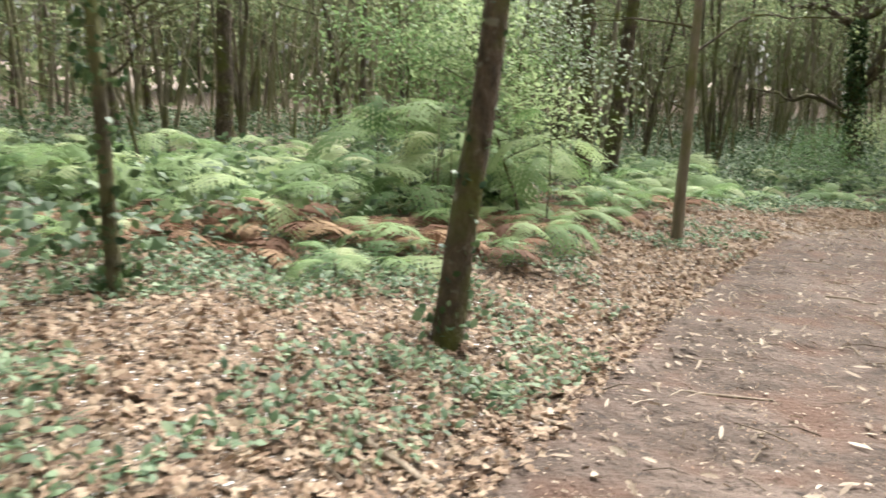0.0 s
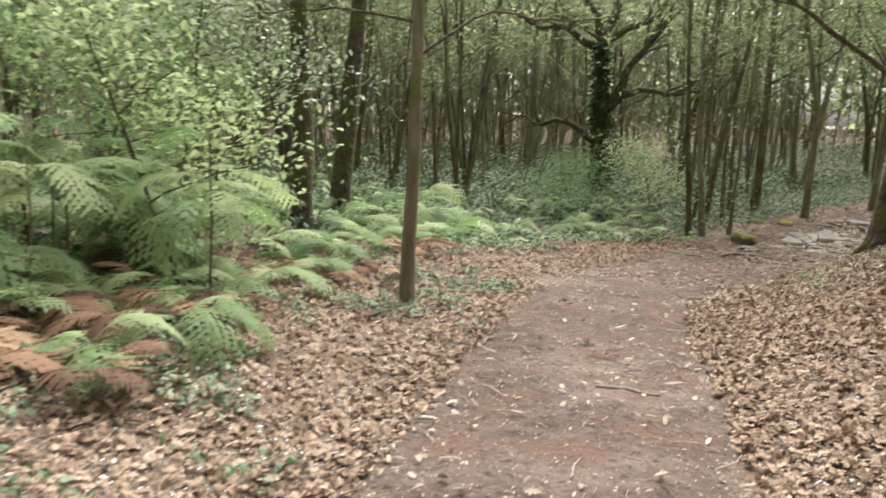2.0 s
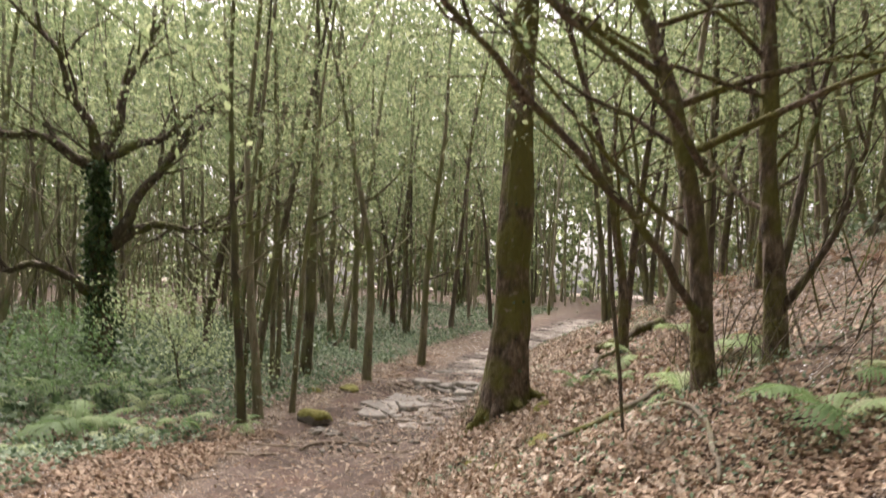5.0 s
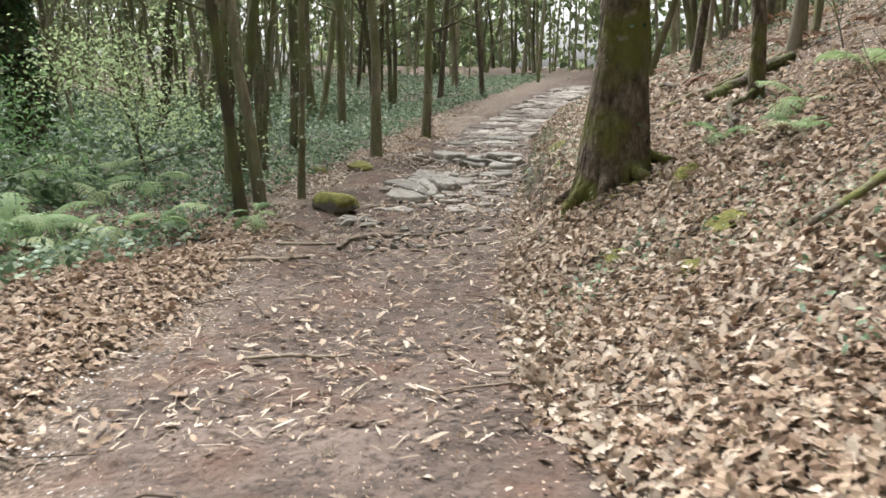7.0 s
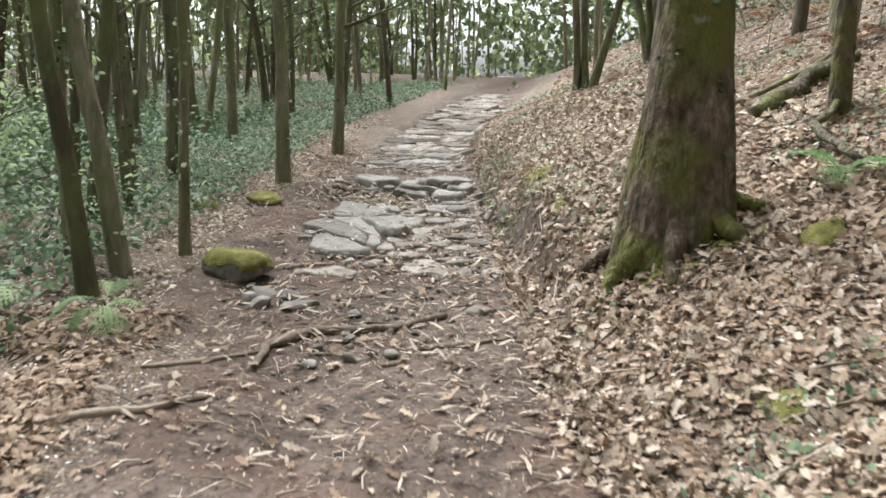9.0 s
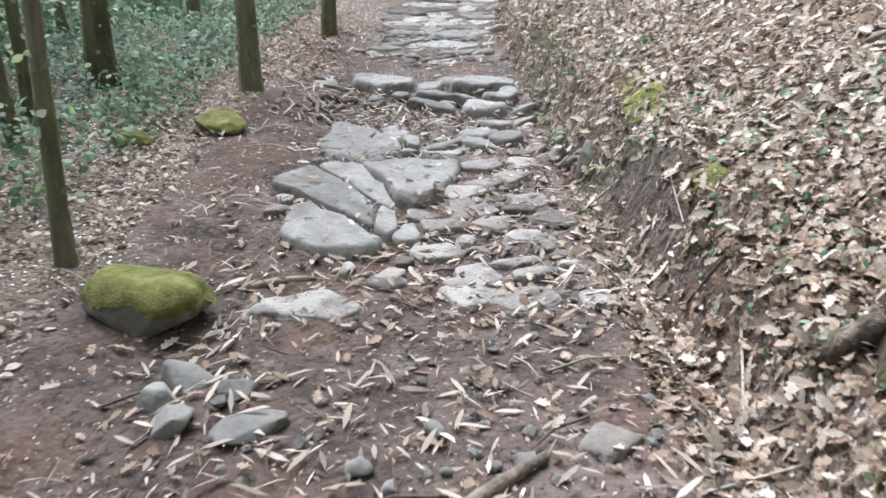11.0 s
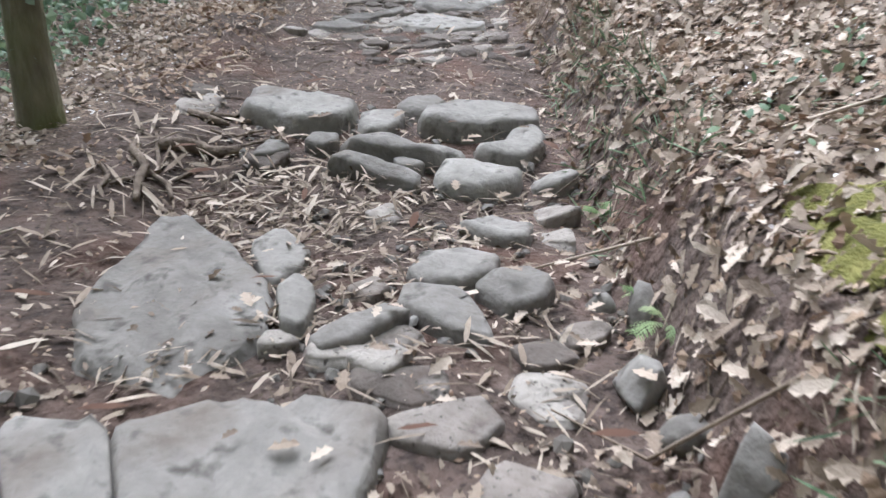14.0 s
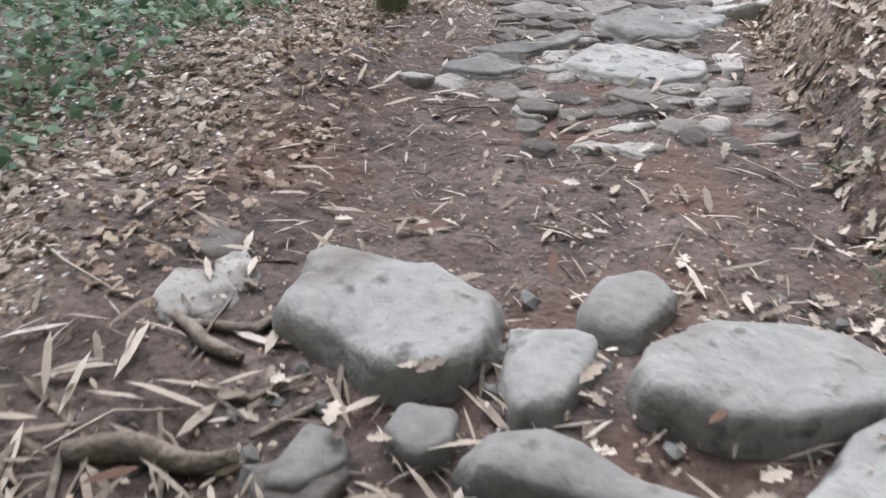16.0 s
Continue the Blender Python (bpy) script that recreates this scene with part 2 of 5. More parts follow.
def build_ground():
    gx, gy = axis_steps(-5, 24, 0.075, 900), axis_steps(1, 26, 0.075, 900)
    X, Y = np.meshgrid(gx, gy)
    Z = ground(X, Y)
    n, m = len(gx), len(gy)
    i = np.arange(n * m).reshape(m, n)
    faces = np.stack([i[:-1, :-1], i[:-1, 1:], i[1:, 1:], i[1:, :-1]], -1).reshape(-1, 4)
    mat = material("forest_soil", [(0.3, (0.04, 0.028, 0.022)), (0.5, (0.085, 0.06, 0.048)), (0.72, (0.155, 0.113, 0.094))], 5, detail=15, rough=0.95, bump=1.0, bump_scale=24, normal_distance=0.035, spots=[((0.16, 0.118, 0.098), 0.9, 0.48, 0.7), ((0.04, 0.029, 0.024), 14, 0.55, 0.7), ((0.035, 0.025, 0.02), 38, 0.58, 0.7), ((0.105, 0.062, 0.046), 1.7, 0.5, 0.66)])
    me = quick_mesh("ground", np.stack([X, Y, Z], -1).reshape(-1, 3), faces, mat)
    # leaf mould beside the trail, bare trodden earth on it
    s, u = trail_coords(X, Y)
    bare = 1 - step(0.8, 1.25, np.abs(u) / half_width(s) + (hash_noise(X, Y, 0.5, 8) - 0.5) * 0.5)
    worn = step(18, 20, s) * (1 - step(28, 31, s)) * (u < 0) * (1 - step(1.55, 1.95, -u + (hash_noise(X, Y, 0.6, 9) - 0.5) * 0.5))
    face = step(19, 20.5, s) * (1 - step(27, 30, s)) * (u > 0) * (1 - step(0.25, 0.4, u - half_width(s)))
    bare = np.maximum(np.maximum(bare, worn), face)
    at = me.attributes.new("bare", "FLOAT", "POINT")
    at.data.foreach_set("value", bare.ravel().astype(np.float32))
    nt = mat.node_tree
    n_, l_ = nt.nodes, nt.links
    an = n_.new("ShaderNodeAttribute")
    an.attribute_name = "bare"
    vo = n_.new("ShaderNodeTexVoronoi")
    vo.inputs["Scale"].default_value = 70
    tc = n_.new("ShaderNodeTexCoord")
    l_.new(tc.outputs["Object"], vo.inputs["Vector"])
    sp = n_.new("ShaderNodeSeparateColor")
    l_.new(vo.outputs["Color"], sp.inputs[0])
    cr = n_.new("ShaderNodeValToRGB")
    for e, (p, c) in zip((cr.color_ramp.elements[0], cr.color_ramp.elements.new(0.5), cr.color_ramp.elements[2 - 1]), ((0.1, (0.05, 0.035, 0.026)), (0.5, (0.125, 0.088, 0.063)), (0.95, (0.27, 0.2, 0.148)))):
        e.position, e.color = p, (*c, 1)
    l_.new(sp.outputs[0], cr.inputs[0])
    mx = n_.new("ShaderNodeMix")
    mx.data_type = "RGBA"
    bsdf = n_["Principled BSDF"]
    old = bsdf.inputs["Base Color"].links[0].from_socket
    l_.new(an.outputs["Fac"], mx.inputs[0])
    l_.new(cr.outputs[0], mx.inputs[6])
    l_.new(old, mx.inputs[7])
    l_.new(mx.outputs[2], bsdf.inputs["Base Color"])
    tagged(new("ground", me), "woodland floor of brown earth and leaf mould", "ground", kind="structure")


build_ground()


# ---- trees ----
def tube(V, F, pts, rads, n=7, wob=0.0, rng=random):
    """Appends a tapering round stem along pts to the lists of vertices and quads."""
    pts = [Vector(p) for p in pts]
    base = len(V)
    ref = None
    for i, p in enumerate(pts):
        d = (pts[min(i + 1, len(pts) - 1)] - pts[max(i - 1, 0)]).normalized()
        if ref is None:
            ref = d.orthogonal().normalized()
        ref = (ref - d * ref.dot(d)).normalized()
        b = d.cross(ref)
        for k in range(n):
            a = 2 * math.pi * k / n
            r = rads[i] * (1 + wob * (noise.noise((p.x * 3 + math.cos(a) * 1.3, p.y * 3 + math.sin(a) * 1.3, p.z * 0.9)) + 0.45 * noise.noise((p.x * 3 + math.cos(a) * 4.5, p.y * 3 + math.sin(a) * 4.5, p.z * 2.6))))
            q = p + ref * (math.cos(a) * r) + b * (math.sin(a) * r)
            V.append((q.x, q.y, q.z))
    for i in range(len(pts) - 1):
        for k in range(n):
            a, b2 = base + i * n + k, base + i * n + (k + 1) % n
            F.append((a, b2, b2 + n, a + n))


def limb(rng, start, heading, length, steps, wander, lift=0.0):
    """Points of a wandering limb."""
    pts, d = [Vector(start)], Vector(heading).normalized()
    for _ in range(steps):
        d = (d + Vector((rng.gauss(0, wander), rng.gauss(0, wander), rng.gauss(0, wander) * 0.6 + lift))).normalized()
        pts.append(pts[-1] + d * length / steps)
    return pts


LEAF_V = np.array([(0, 0, 0), (0.35, 0.24, 0.05), (0.7, 0.2, 0.03), (1, 0, -0.06), (0.7, -0.2, 0.03), (0.35, -0.24, 0.05)])
LEAF_F = np.array([(0, 5, 1), (1, 5, 4), (1, 4, 2), (2, 4, 3)])
KITE_V = np.array([(0, 0, 0), (0.45, 0.27, 0.06), (1, 0, -0.05), (0.45, -0.27, 0.06)])
KITE_F = np.array([(0, 3, 1), (1, 3, 2)])
RAG_V = np.array([(0, 0, 0), (0.3, 0.3, 0.1), (0.55, 0.16, 0.05), (0.75, 0.27, 0.1), (1, 0.02, 0), (0.7, -0.24, 0.09), (0.45, -0.15, 0.03), (0.25, -0.27, 0.08)])
RAG_F = np.array([(0, 7, 1), (1, 7, 6), (1, 6, 2), (2, 6, 5), (2, 5, 3), (3, 5, 4)])
OAK_V = np.array([(0, 0, 0), (0.18, 0.1, 0.03), (0.3, 0.22, 0.08), (0.42, 0.12, 0.03), (0.58, 0.28, 0.1), (0.7, 0.14, 0.03), (0.86, 0.2, 0.06), (1, 0, -0.04),
                  (0.86, -0.2, 0.06), (0.7, -0.14, 0.03), (0.58, -0.28, 0.1), (0.42, -0.12, 0.03), (0.3, -0.22, 0.08), (0.18, -0.1, 0.03)])
OAK_F = np.array([(0, 13, 1), (1, 13, 3), (1, 3, 2), (13, 12, 11), (13, 11, 3), (3, 11, 5), (3, 5, 4), (11, 10, 9), (11, 9, 5), (5, 9, 7), (5, 7, 6), (9, 8, 7)])


def turns(rng, n, tilt):
    """Random turns: any heading, tipped from flat by about that angle."""
    a = rng.uniform(0, 2 * np.pi, n)
    e, r = rng.normal(0, tilt, n), rng.normal(0, tilt, n)
    ca, sa, ce, se, cr, sr = np.cos(a), np.sin(a), np.cos(e), np.sin(e), np.cos(r), np.sin(r)
    Rz = np.zeros((n, 3, 3)); Rz[:, 0, 0] = ca; Rz[:, 0, 1] = -sa; Rz[:, 1, 0] = sa; Rz[:, 1, 1] = ca; Rz[:, 2, 2] = 1
    Ry = np.zeros((n, 3, 3)); Ry[:, 0, 0] = ce; Ry[:, 0, 2] = se; Ry[:, 2, 0] = -se; Ry[:, 2, 2] = ce; Ry[:, 1, 1] = 1
    Rx = np.zeros((n, 3, 3)); Rx[:, 1, 1] = cr; Rx[:, 1, 2] = -sr; Rx[:, 2, 1] = sr; Rx[:, 2, 2] = cr; Rx[:, 0, 0] = 1
    return Rz @ Ry @ Rx


def scatter(name, tv, tf, pos, rot, size, mat, smooth=False):
    """One mesh of many turned and scaled copies of a small shape."""
    pos, size = np.asarray(pos, float), np.asarray(size, float)
    v = np.einsum("nij,kj->nki", rot, tv) * size[:, None, None] + pos[:, None, :]
    f = tf[None] + (np.arange(len(pos)) * len(tv))[:, None, None]
    return quick_mesh(name, v.reshape(-1, 3), f.reshape(-1, tf.shape[1]), mat, smooth)


def make_tree(name, seed, height, radius, bark, leaves=1500, leaf=0.08, lean=(0, 0), crown_from=0.45, limbs=9, spread=2.2, wander=0.05, stems=1, twigs=3, leaf_mat=None, flare=1.5, fork=False, limb_from=None, sides=8, arch=0.0, split=False, low=0.0, steps=16, flare_len=0.28, leafy_from=0.0):
    """A tree at the origin: a trunk with limbs and twigs, and a loose crown of single leaves."""
    rng = random.Random(seed)
    nrng = np.random.default_rng(seed)
    V, F, tips, parts = [], [], [], []
    for k in range(stems):
        a = rng.uniform(0, 6.28)
        off = Vector((math.cos(a), math.sin(a), 0)) * (0 if stems == 1 else radius * 2.2)
        d = Vector((lean[0] + (rng.gauss(0, 0.09) if stems > 1 else 0), lean[1] + (rng.gauss(0, 0.09) if stems > 1 else 0), 1)) + off * (0.25 if stems > 1 else 0)
        h = height * rng.uniform(0.8, 1.0) if stems > 1 else height
        pts = limb(rng, off + Vector((0, 0, -0.25)), d, h, steps, wander * 4 / math.sqrt(steps), 0.02 * 16 / steps)
        n = len(pts)
        rad = [radius * (1 - 0.8 * (i / (n - 1)) ** 0.9) * (1 + (flare - 1) * math.exp(-i / (n - 1) * height / flare_len)) for i in range(n)]
        tube(V, F, pts, rad, sides, 0.25)
        for j in range(limbs):
            f = (limb_from if limb_from else crown_from * 0.75) + (1 - (limb_from if limb_from else crown_from * 0.75)) * (j + rng.random()) / limbs
            i = min(int(f * (n - 1)), n - 2)
            p = pts[i].lerp(pts[i + 1], f * (n - 1) - i)
            a = rng.uniform(0, 6.28)
            L = spread * rng.uniform(0.6, 1.25) * (1.15 - 0.6 * f)
            head = Vector((math.cos(a), math.sin(a), rng.uniform(0.25, 0.9)))
            LV, LF = ([], []) if split else (V, F)
            parts.append((LV, LF))
            q = limb(rng, p, head, L, 7, 0.16, 0.03 - arch)
            r0 = rad[i] * rng.uniform(0.35, 0.55)
            tube(LV, LF, q, [max(r0 * (1 - 0.85 * m / 7), 0.006) for m in range(8)], 6 if split else 4)
            for _ in range(twigs):
                m = rng.randrange(2, 7)
                hd = (q[m] - q[m - 1]).normalized() + Vector((rng.gauss(0, 0.6), rng.gauss(0, 0.6), rng.gauss(0.1, 0.4)))
                w = limb(rng, q[m], hd, L * rng.uniform(0.35, 0.6), 4, 0.2)
                tube(LV, LF, w, [max(r0 * 0.35 * (1 - 0.7 * c / 4), 0.004) for c in range(5)], 4 if split else 3)
                tips += w[1:]
            tips += q[4:]
        tips += pts[int(n * 0.8):]
    root = new(name)
    t = new("trunk", quick_mesh("trunk", V, F, bark))
    t.parent = root
    if split:
        for LV, LF in parts:
            new("limb", quick_mesh("limb", LV, LF, bark)).parent = root
    if leaves:
        tp = np.array([tuple(p) for p in tips])
        tp = tp[(tp[:, 2] > height * leafy_from) | (nrng.random(len(tp)) < 0.12)]
        pick = tp[nrng.integers(0, len(tp), leaves)] + nrng.normal(0, 0.3, (leaves, 3)) * (1, 1, 0.7) - np.abs(nrng.normal(0, 1, (leaves, 1))) * (0, 0, low)
        me = scatter("crown", *((LEAF_V, LEAF_F) if split else (KITE_V, KITE_F)), pick, turns(nrng, leaves, 0.6), leaf * nrng.uniform(0.6, 1.3, leaves), leaf_mat or CROWN)
        new("crown", me).parent = root
    return root


def plant(tree, x, y, turn=0.0, size=1.0, sink=0.0, tip=(0, 0)):
    tree.matrix_basis = pose(x, y, gz(x, y) - sink, tip[0], tip[1], turn) @ Matrix.Scale(size, 4)
    return tree


def ivy_on(tree, top, count, seed, size=0.06, out=0.03, mat=None, bottom=0.0, label="dark glossy ivy leaves"):
    """Ivy leaves clinging to the trunk of a tree up to that height."""
    trunk = [c for c in tree.children if c.name.startswith("trunk")][0]
    co = np.array([v.co[:] for v in trunk.data.vertices])
    co = co[(co[:, 2] > bottom - 0.6) & (co[:, 2] < top + 0.6)]
    nrng = np.random.default_rng(seed)
    i = nrng.integers(0, len(co), count)
    j = np.clip(i + nrng.integers(-9, 10, count), 0, len(co) - 1)
    k = nrng.uniform(0, 1, (count, 1))
    p = co[i] * k + co[j] * (1 - k)
    p = p + nrng.normal(0, out, (count, 3))
    p = p[(p[:, 2] > bottom) & (p[:, 2] < top)]
    me = scatter("ivy", LEAF_V * (1, 1.5, 1), LEAF_F, p, turns(nrng, len(p), 0.9), size * nrng.uniform(0.6, 1.3, len(p)), mat or IVY)
    ob = new("ivy", me)
    ob.parent = tree
    ob["label"] = label


def extra_limb(tree, pts, r, bark, seed=0, twigs=5, leaves=0):
    """A long bough of a tree along world points, with side twigs."""
    rng = random.Random(seed)
    inv = tree.matrix_basis.inverted()
    Q = [inv @ Vector(p) for p in pts]
    P = []
    for a, b, c, d in zip([Q[0]] + Q, Q, Q[1:], Q[2:] + [Q[-1]]):
        for k in range(4):
            f = k / 4
            P.append(0.5 * ((2 * b) + (c - a) * f + (2 * a - 5 * b + 4 * c - d) * f * f + (3 * b - a - 3 * c + d) * f ** 3))
    P.append(Q[-1])
    P = [p + Vector((rng.gauss(0, 0.015), rng.gauss(0, 0.015), rng.gauss(0, 0.015))) for p in P]
    V, F, tips = [], [], []
    n = len(P)
    tube(V, F, P, [r * (1 - 0.8 * i / n) for i in range(n)], 6, 0.2)
    for k in range(twigs):
        i = rng.randrange(n // 4, n - 1)
        w = limb(rng, P[i], (P[i + 1] - P[i]).normalized() + Vector((rng.gauss(0, 0.6), rng.gauss(0, 0.6), rng.gauss(0.3, 0.5))), rng.uniform(0.7, 1.8), 6, 0.2)
        tube(V, F, w, [max(r * 0.35 * (1 - m / 7), 0.004) for m in range(7)], 4)
        tips += w[2:]
    new("limb", quick_mesh("limb", V, F, bark)).parent = tree
    if leaves:
        nrng = np.random.default_rng(seed)
        tp = np.array([tuple(p) for p in tips])
        pk = tp[nrng.integers(0, len(tp), leaves)] + nrng.normal(0, 0.22, (leaves, 3))
        new("foliage", scatter("foliage", LEAF_V, LEAF_F, pk, turns(nrng, leaves, 0.6), 0.065 * nrng.uniform(0.6, 1.3, leaves), CROWN)).parent = tree

# single trees beside the trail
SINGLE = []


def single(label, x, y, turn=0.0, category="tree", **kw):
    tr = make_tree(split=True, **kw)
    plant(tr, x, y, turn)
    tagged(tr, label, category)
    SINGLE.append((x, y))
    return tr


lt = single("dark slender trunk with moss leaning over leaf litter", -0.02, 5.25, name="leaning_tree", seed=11, height=9, radius=0.105, bark=BARK_DARK, lean=(0.135, 0.02), crown_from=0.6, wander=0.012, flare=1.3, leaves=2500, limb_from=0.5, steps=40, sides=14)
ivy_on(lt, 2.6, 320, 1, 0.055, 0.025)
ivy_on(lt, 0.35, 220, 2, 0.07, 0.12, HERB)
sp = single("thin ivy-clad sapling among bracken", -2.2, 5.3, name="ivy_sapling", seed=12, height=7, radius=0.06, bark=BARK_GREEN, wander=0.02, leaves=4200, leaf=0.065, crown_from=0.25, spread=1.5, limb_from=0.22)
ivy_on(sp, 4.5, 900, 3, 0.07, 0.07)
sl = single("slim straight pale-brown trunk at the trail's edge", 3.1, 11.1, name="slim_tree", seed=13, height=9, radius=0.08, sides=12, steps=30, bark=BARK, lean=(0.01, 0), wander=0.01, leaves=2000, limb_from=0.45, flare=1.2)
extra_limb(sl, [(3.11, 11.1, 1.9), (3.97, 11.5, 2.42), (4.86, 12.07, 2.44), (6.28, 12.5, 2.67)], 0.02, BARK_DARK, 3, 8, 500)
extra_limb(sl, [(3.11, 11.1, 2.2), (2.3, 11.3, 2.3), (1.6, 11.6, 2.25)], 0.018, BARK_DARK, 4, 3, 0)
io = single("old ivy-covered oak with crooked spreading limbs", 11.95, 24.75, name="ivy_oak", seed=14, height=5.2, radius=0.3, bark=BARK_DARK, wander=0.035, lean=(-0.06, 0.03), limbs=5, spread=2.6, limb_from=0.82, leaves=900, twigs=6, sides=12, flare=1.25)
ivy_on(io, 4.4, 5200, 5, 0.12, 0.09)
IVY_FOOT = io.location.copy()


def oak_bough(points, r, seed, twigs=7, leaves=0):
    """A crooked bough of the ivy oak; points run along the wood's edge, up, and away from the trail."""
    extra_limb(io, [IVY_FOOT + Vector((0.885 * a + 0.465 * c, -0.465 * a + 0.885 * c, h)) for a, h, c in points], r, BARK_DARK, seed, twigs, leaves)


oak_bough([(0.0, 2.6, 0), (0.45, 3.0, -0.1), (1.0, 3.15, -0.1), (1.6, 3.05, -0.2), (2.2, 3.15, -0.2), (2.9, 3.3, 0)], 0.13, 301)
oak_bough([(0.0, 2.7, 0), (0.3, 3.2, -0.2), (0.55, 3.9, -0.2), (0.95, 4.3, -0.4), (1.2, 4.9, -0.5), (1.9, 5.4, -0.4)], 0.15, 302, 9, 250)
oak_bough([(-0.1, 1.6, 0), (-0.5, 1.75, -0.2), (-0.95, 2.1, -0.3), (-1.5, 2.2, -0.3), (-1.95, 2.05, -0.2), (-2.4, 2.3, 0)], 0.12, 303)
oak_bough([(-0.3, 4.3, 0), (-0.8, 4.4, -0.2), (-1.4, 4.8, -0.3), (-2.1, 4.75, -0.4), (-2.9, 5.2, -0.2), (-3.6, 5.1, 0)], 0.13, 304, 10, 250)
oak_bough([(-0.3, 4.4, 0), (0.3, 4.75, -0.2), (0.9, 5.0, -0.3), (1.5, 5.6, -0.3), (2.4, 5.7, -0.2), (3.2, 6.2, 0)], 0.12, 305, 10, 250)
oak_bough([(-0.35, 4.4, 0), (-0.5, 5.1, -0.1), (-0.95, 5.7, -0.2), (-1.2, 6.5, -0.3), (-1.9, 7.2, -0.3)], 0.13, 306, 10, 250)
oak_bough([(-0.3, 4.5, 0), (0.0, 5.3, 0.2), (0.1, 6.2, 0.2), (0.5, 7.0, 0.3), (0.6, 8.0, 0.3)], 0.13, 307, 10, 250)
bo = single("mossy trunk of a young oak on the leafy bank", 7.33, 8.34, name="bank_oak", seed=15, height=10, radius=0.13, bark=BARK_OAK, lean=(-0.04, 0.035), wander=0.008, flare=1.25, leaves=500, leaf=0.08, limb_from=0.42, spread=3, sides=18, steps=44)
extra_limb(bo, [(7.2, 8.47, 2.0), (7.6, 8.41, 2.71), (8.29, 8.38, 3.35), (8.9, 8.6, 4.2)], 0.03, BARK_GREEN, 5, 6, 300)
ivy_on(bo, 0.9, 70, 6, 0.06, 0.05)
ok = single("large oak with mossy flared foot beside the stones", 13.0, 15.16, name="large_oak", seed=16, height=13, radius=0.285, bark=BARK_OAK, lean=(0.01, -0.015), wander=0.004, leaves=2500, limb_from=0.62, spread=3, sides=36, flare=1.5, steps=70, flare_len=0.6)
ivy_on(ok, 3.2, 160, 7, 0.06, 0.035)
for a, L, r in ((150, 0.75, 0.12), (195, 0.65, 0.1), (240, 0.6, 0.1), (105, 0.6, 0.09), (290, 0.55, 0.09)):
    d = Vector((math.cos(radians(a)), math.sin(radians(a)), 0))
    q = [ok.location + d * 0.12 + Vector((0, 0, 0.55))] + [Vector((*(ok.location + d * f).xy, gz(*(ok.location + d * f).xy) + h)) for f, h in ((0.36, 0.14), (0.55, 0.03), (L, -0.06))]
    extra_limb(ok, q, r, BARK_OAK, int(a), 0)
    ok.children[-1].name = "root"
for x, y, r, sd, ln in ((11.2, 18.8, 0.07, 21, (-0.08, 0.05)), (11.65, 19.0, 0.08, 22, (-0.07, 0.06)), (11.45, 19.3, 0.055, 23, (-0.1, 0.03)), (12.45, 19.2, 0.05, 24, (0.01, 0.0)), (12.9, 20.9, 0.09, 25, (0.0, 0.02)), (15.9, 21.0, 0.1, 26, (0.02, 0)), (19.9, 23.1, 0.11, 27, (0, 0)), (15.4, 22.4, 0.14, 28, (-0.02, 0)), (13.7, 21.3, 0.06, 29, (-0.03, 0.02)), (19.2, 25.0, 0.11, 30, (0.0, 0.0)), (12.1, 20.2, 0.05, 36, (0.02, 0.0)), (14.3, 22.0, 0.06, 37, (0, 0.03))):
    tr = single("slender greenish trunk in a stand of young trees", x, y, name="young_tree", seed=sd, height=10, radius=r, bark=BARK_GREEN, lean=ln, wander=0.03, leaves=1500, leafy_from=0.38, limb_from=0.22, limbs=11, spread=1.8, flare=1.25)
    ivy_on(tr, 2.2, 90, sd, 0.05, 0.05, IVY if sd % 2 else SILVER, label="small ivy leaves on the bark")
FORK = []
for x, y, r, sd, ln in ((11.0, 11.4, 0.11, 31, (0.0, 0.02)), (11.6, 10.95, 0.11, 32, (0.01, 0.0)), (14.9, 14.4, 0.08, 33, (0, 0)), (17.3, 13.2, 0.09, 34, (0, 0)), (12.6, 9.6, 0.1, 35, (0.06, -0.05))):
    tr = single("forked mossy oak with crossing branches on the bank", x, y, name="bank_tree", seed=sd, height=10, radius=r, bark=BARK_OAK, lean=ln, wander=0.05, leaf=0.08, leaves=1800, leafy_from=0.3, limb_from=0.16, spread=3.4, limbs=17, twigs=5, flare=1.3, sides=12, steps=26)
    FORK.append(tr)
extra_limb(FORK[0], [(10.98, 11.4, 0.7), (10.3, 11.5, 1.35), (9.29, 11.69, 2.08), (8.22, 11.84, 2.7), (7.16, 11.82, 3.2), (6.46, 11.7, 3.5), (5.72, 11.52, 3.79)], 0.05, BARK_DARK, 41, 9, 500)
extra_limb(FORK[0], [(11.0, 11.42, 2.2), (9.73, 11.32, 2.67), (8.94, 11.55, 3.04), (8.09, 11.72, 3.42), (7.28, 11.83, 3.58), (6.62, 11.77, 3.66)], 0.04, BARK_DARK, 42, 8, 400)
extra_limb(FORK[0], [(11.0, 11.42, 2.3), (10.64, 12.34, 2.91), (9.96, 12.55, 3.15), (9.2, 12.9, 3.6)], 0.035, BARK_DARK, 43, 6, 300)
extra_limb(FORK[1], [(11.62, 10.95, 1.2), (11.9, 10.8, 2.3), (12.1, 10.7, 3.3), (11.9, 10.5, 4.4)], 0.05, BARK_DARK, 44, 8, 400)
extra_limb(FORK[1], [(11.6, 10.95, 0.9), (11.45, 10.4, 1.62), (11.51, 10.2, 2.4), (11.3, 9.9, 3.4)], 0.04, BARK_DARK, 45, 8, 300)
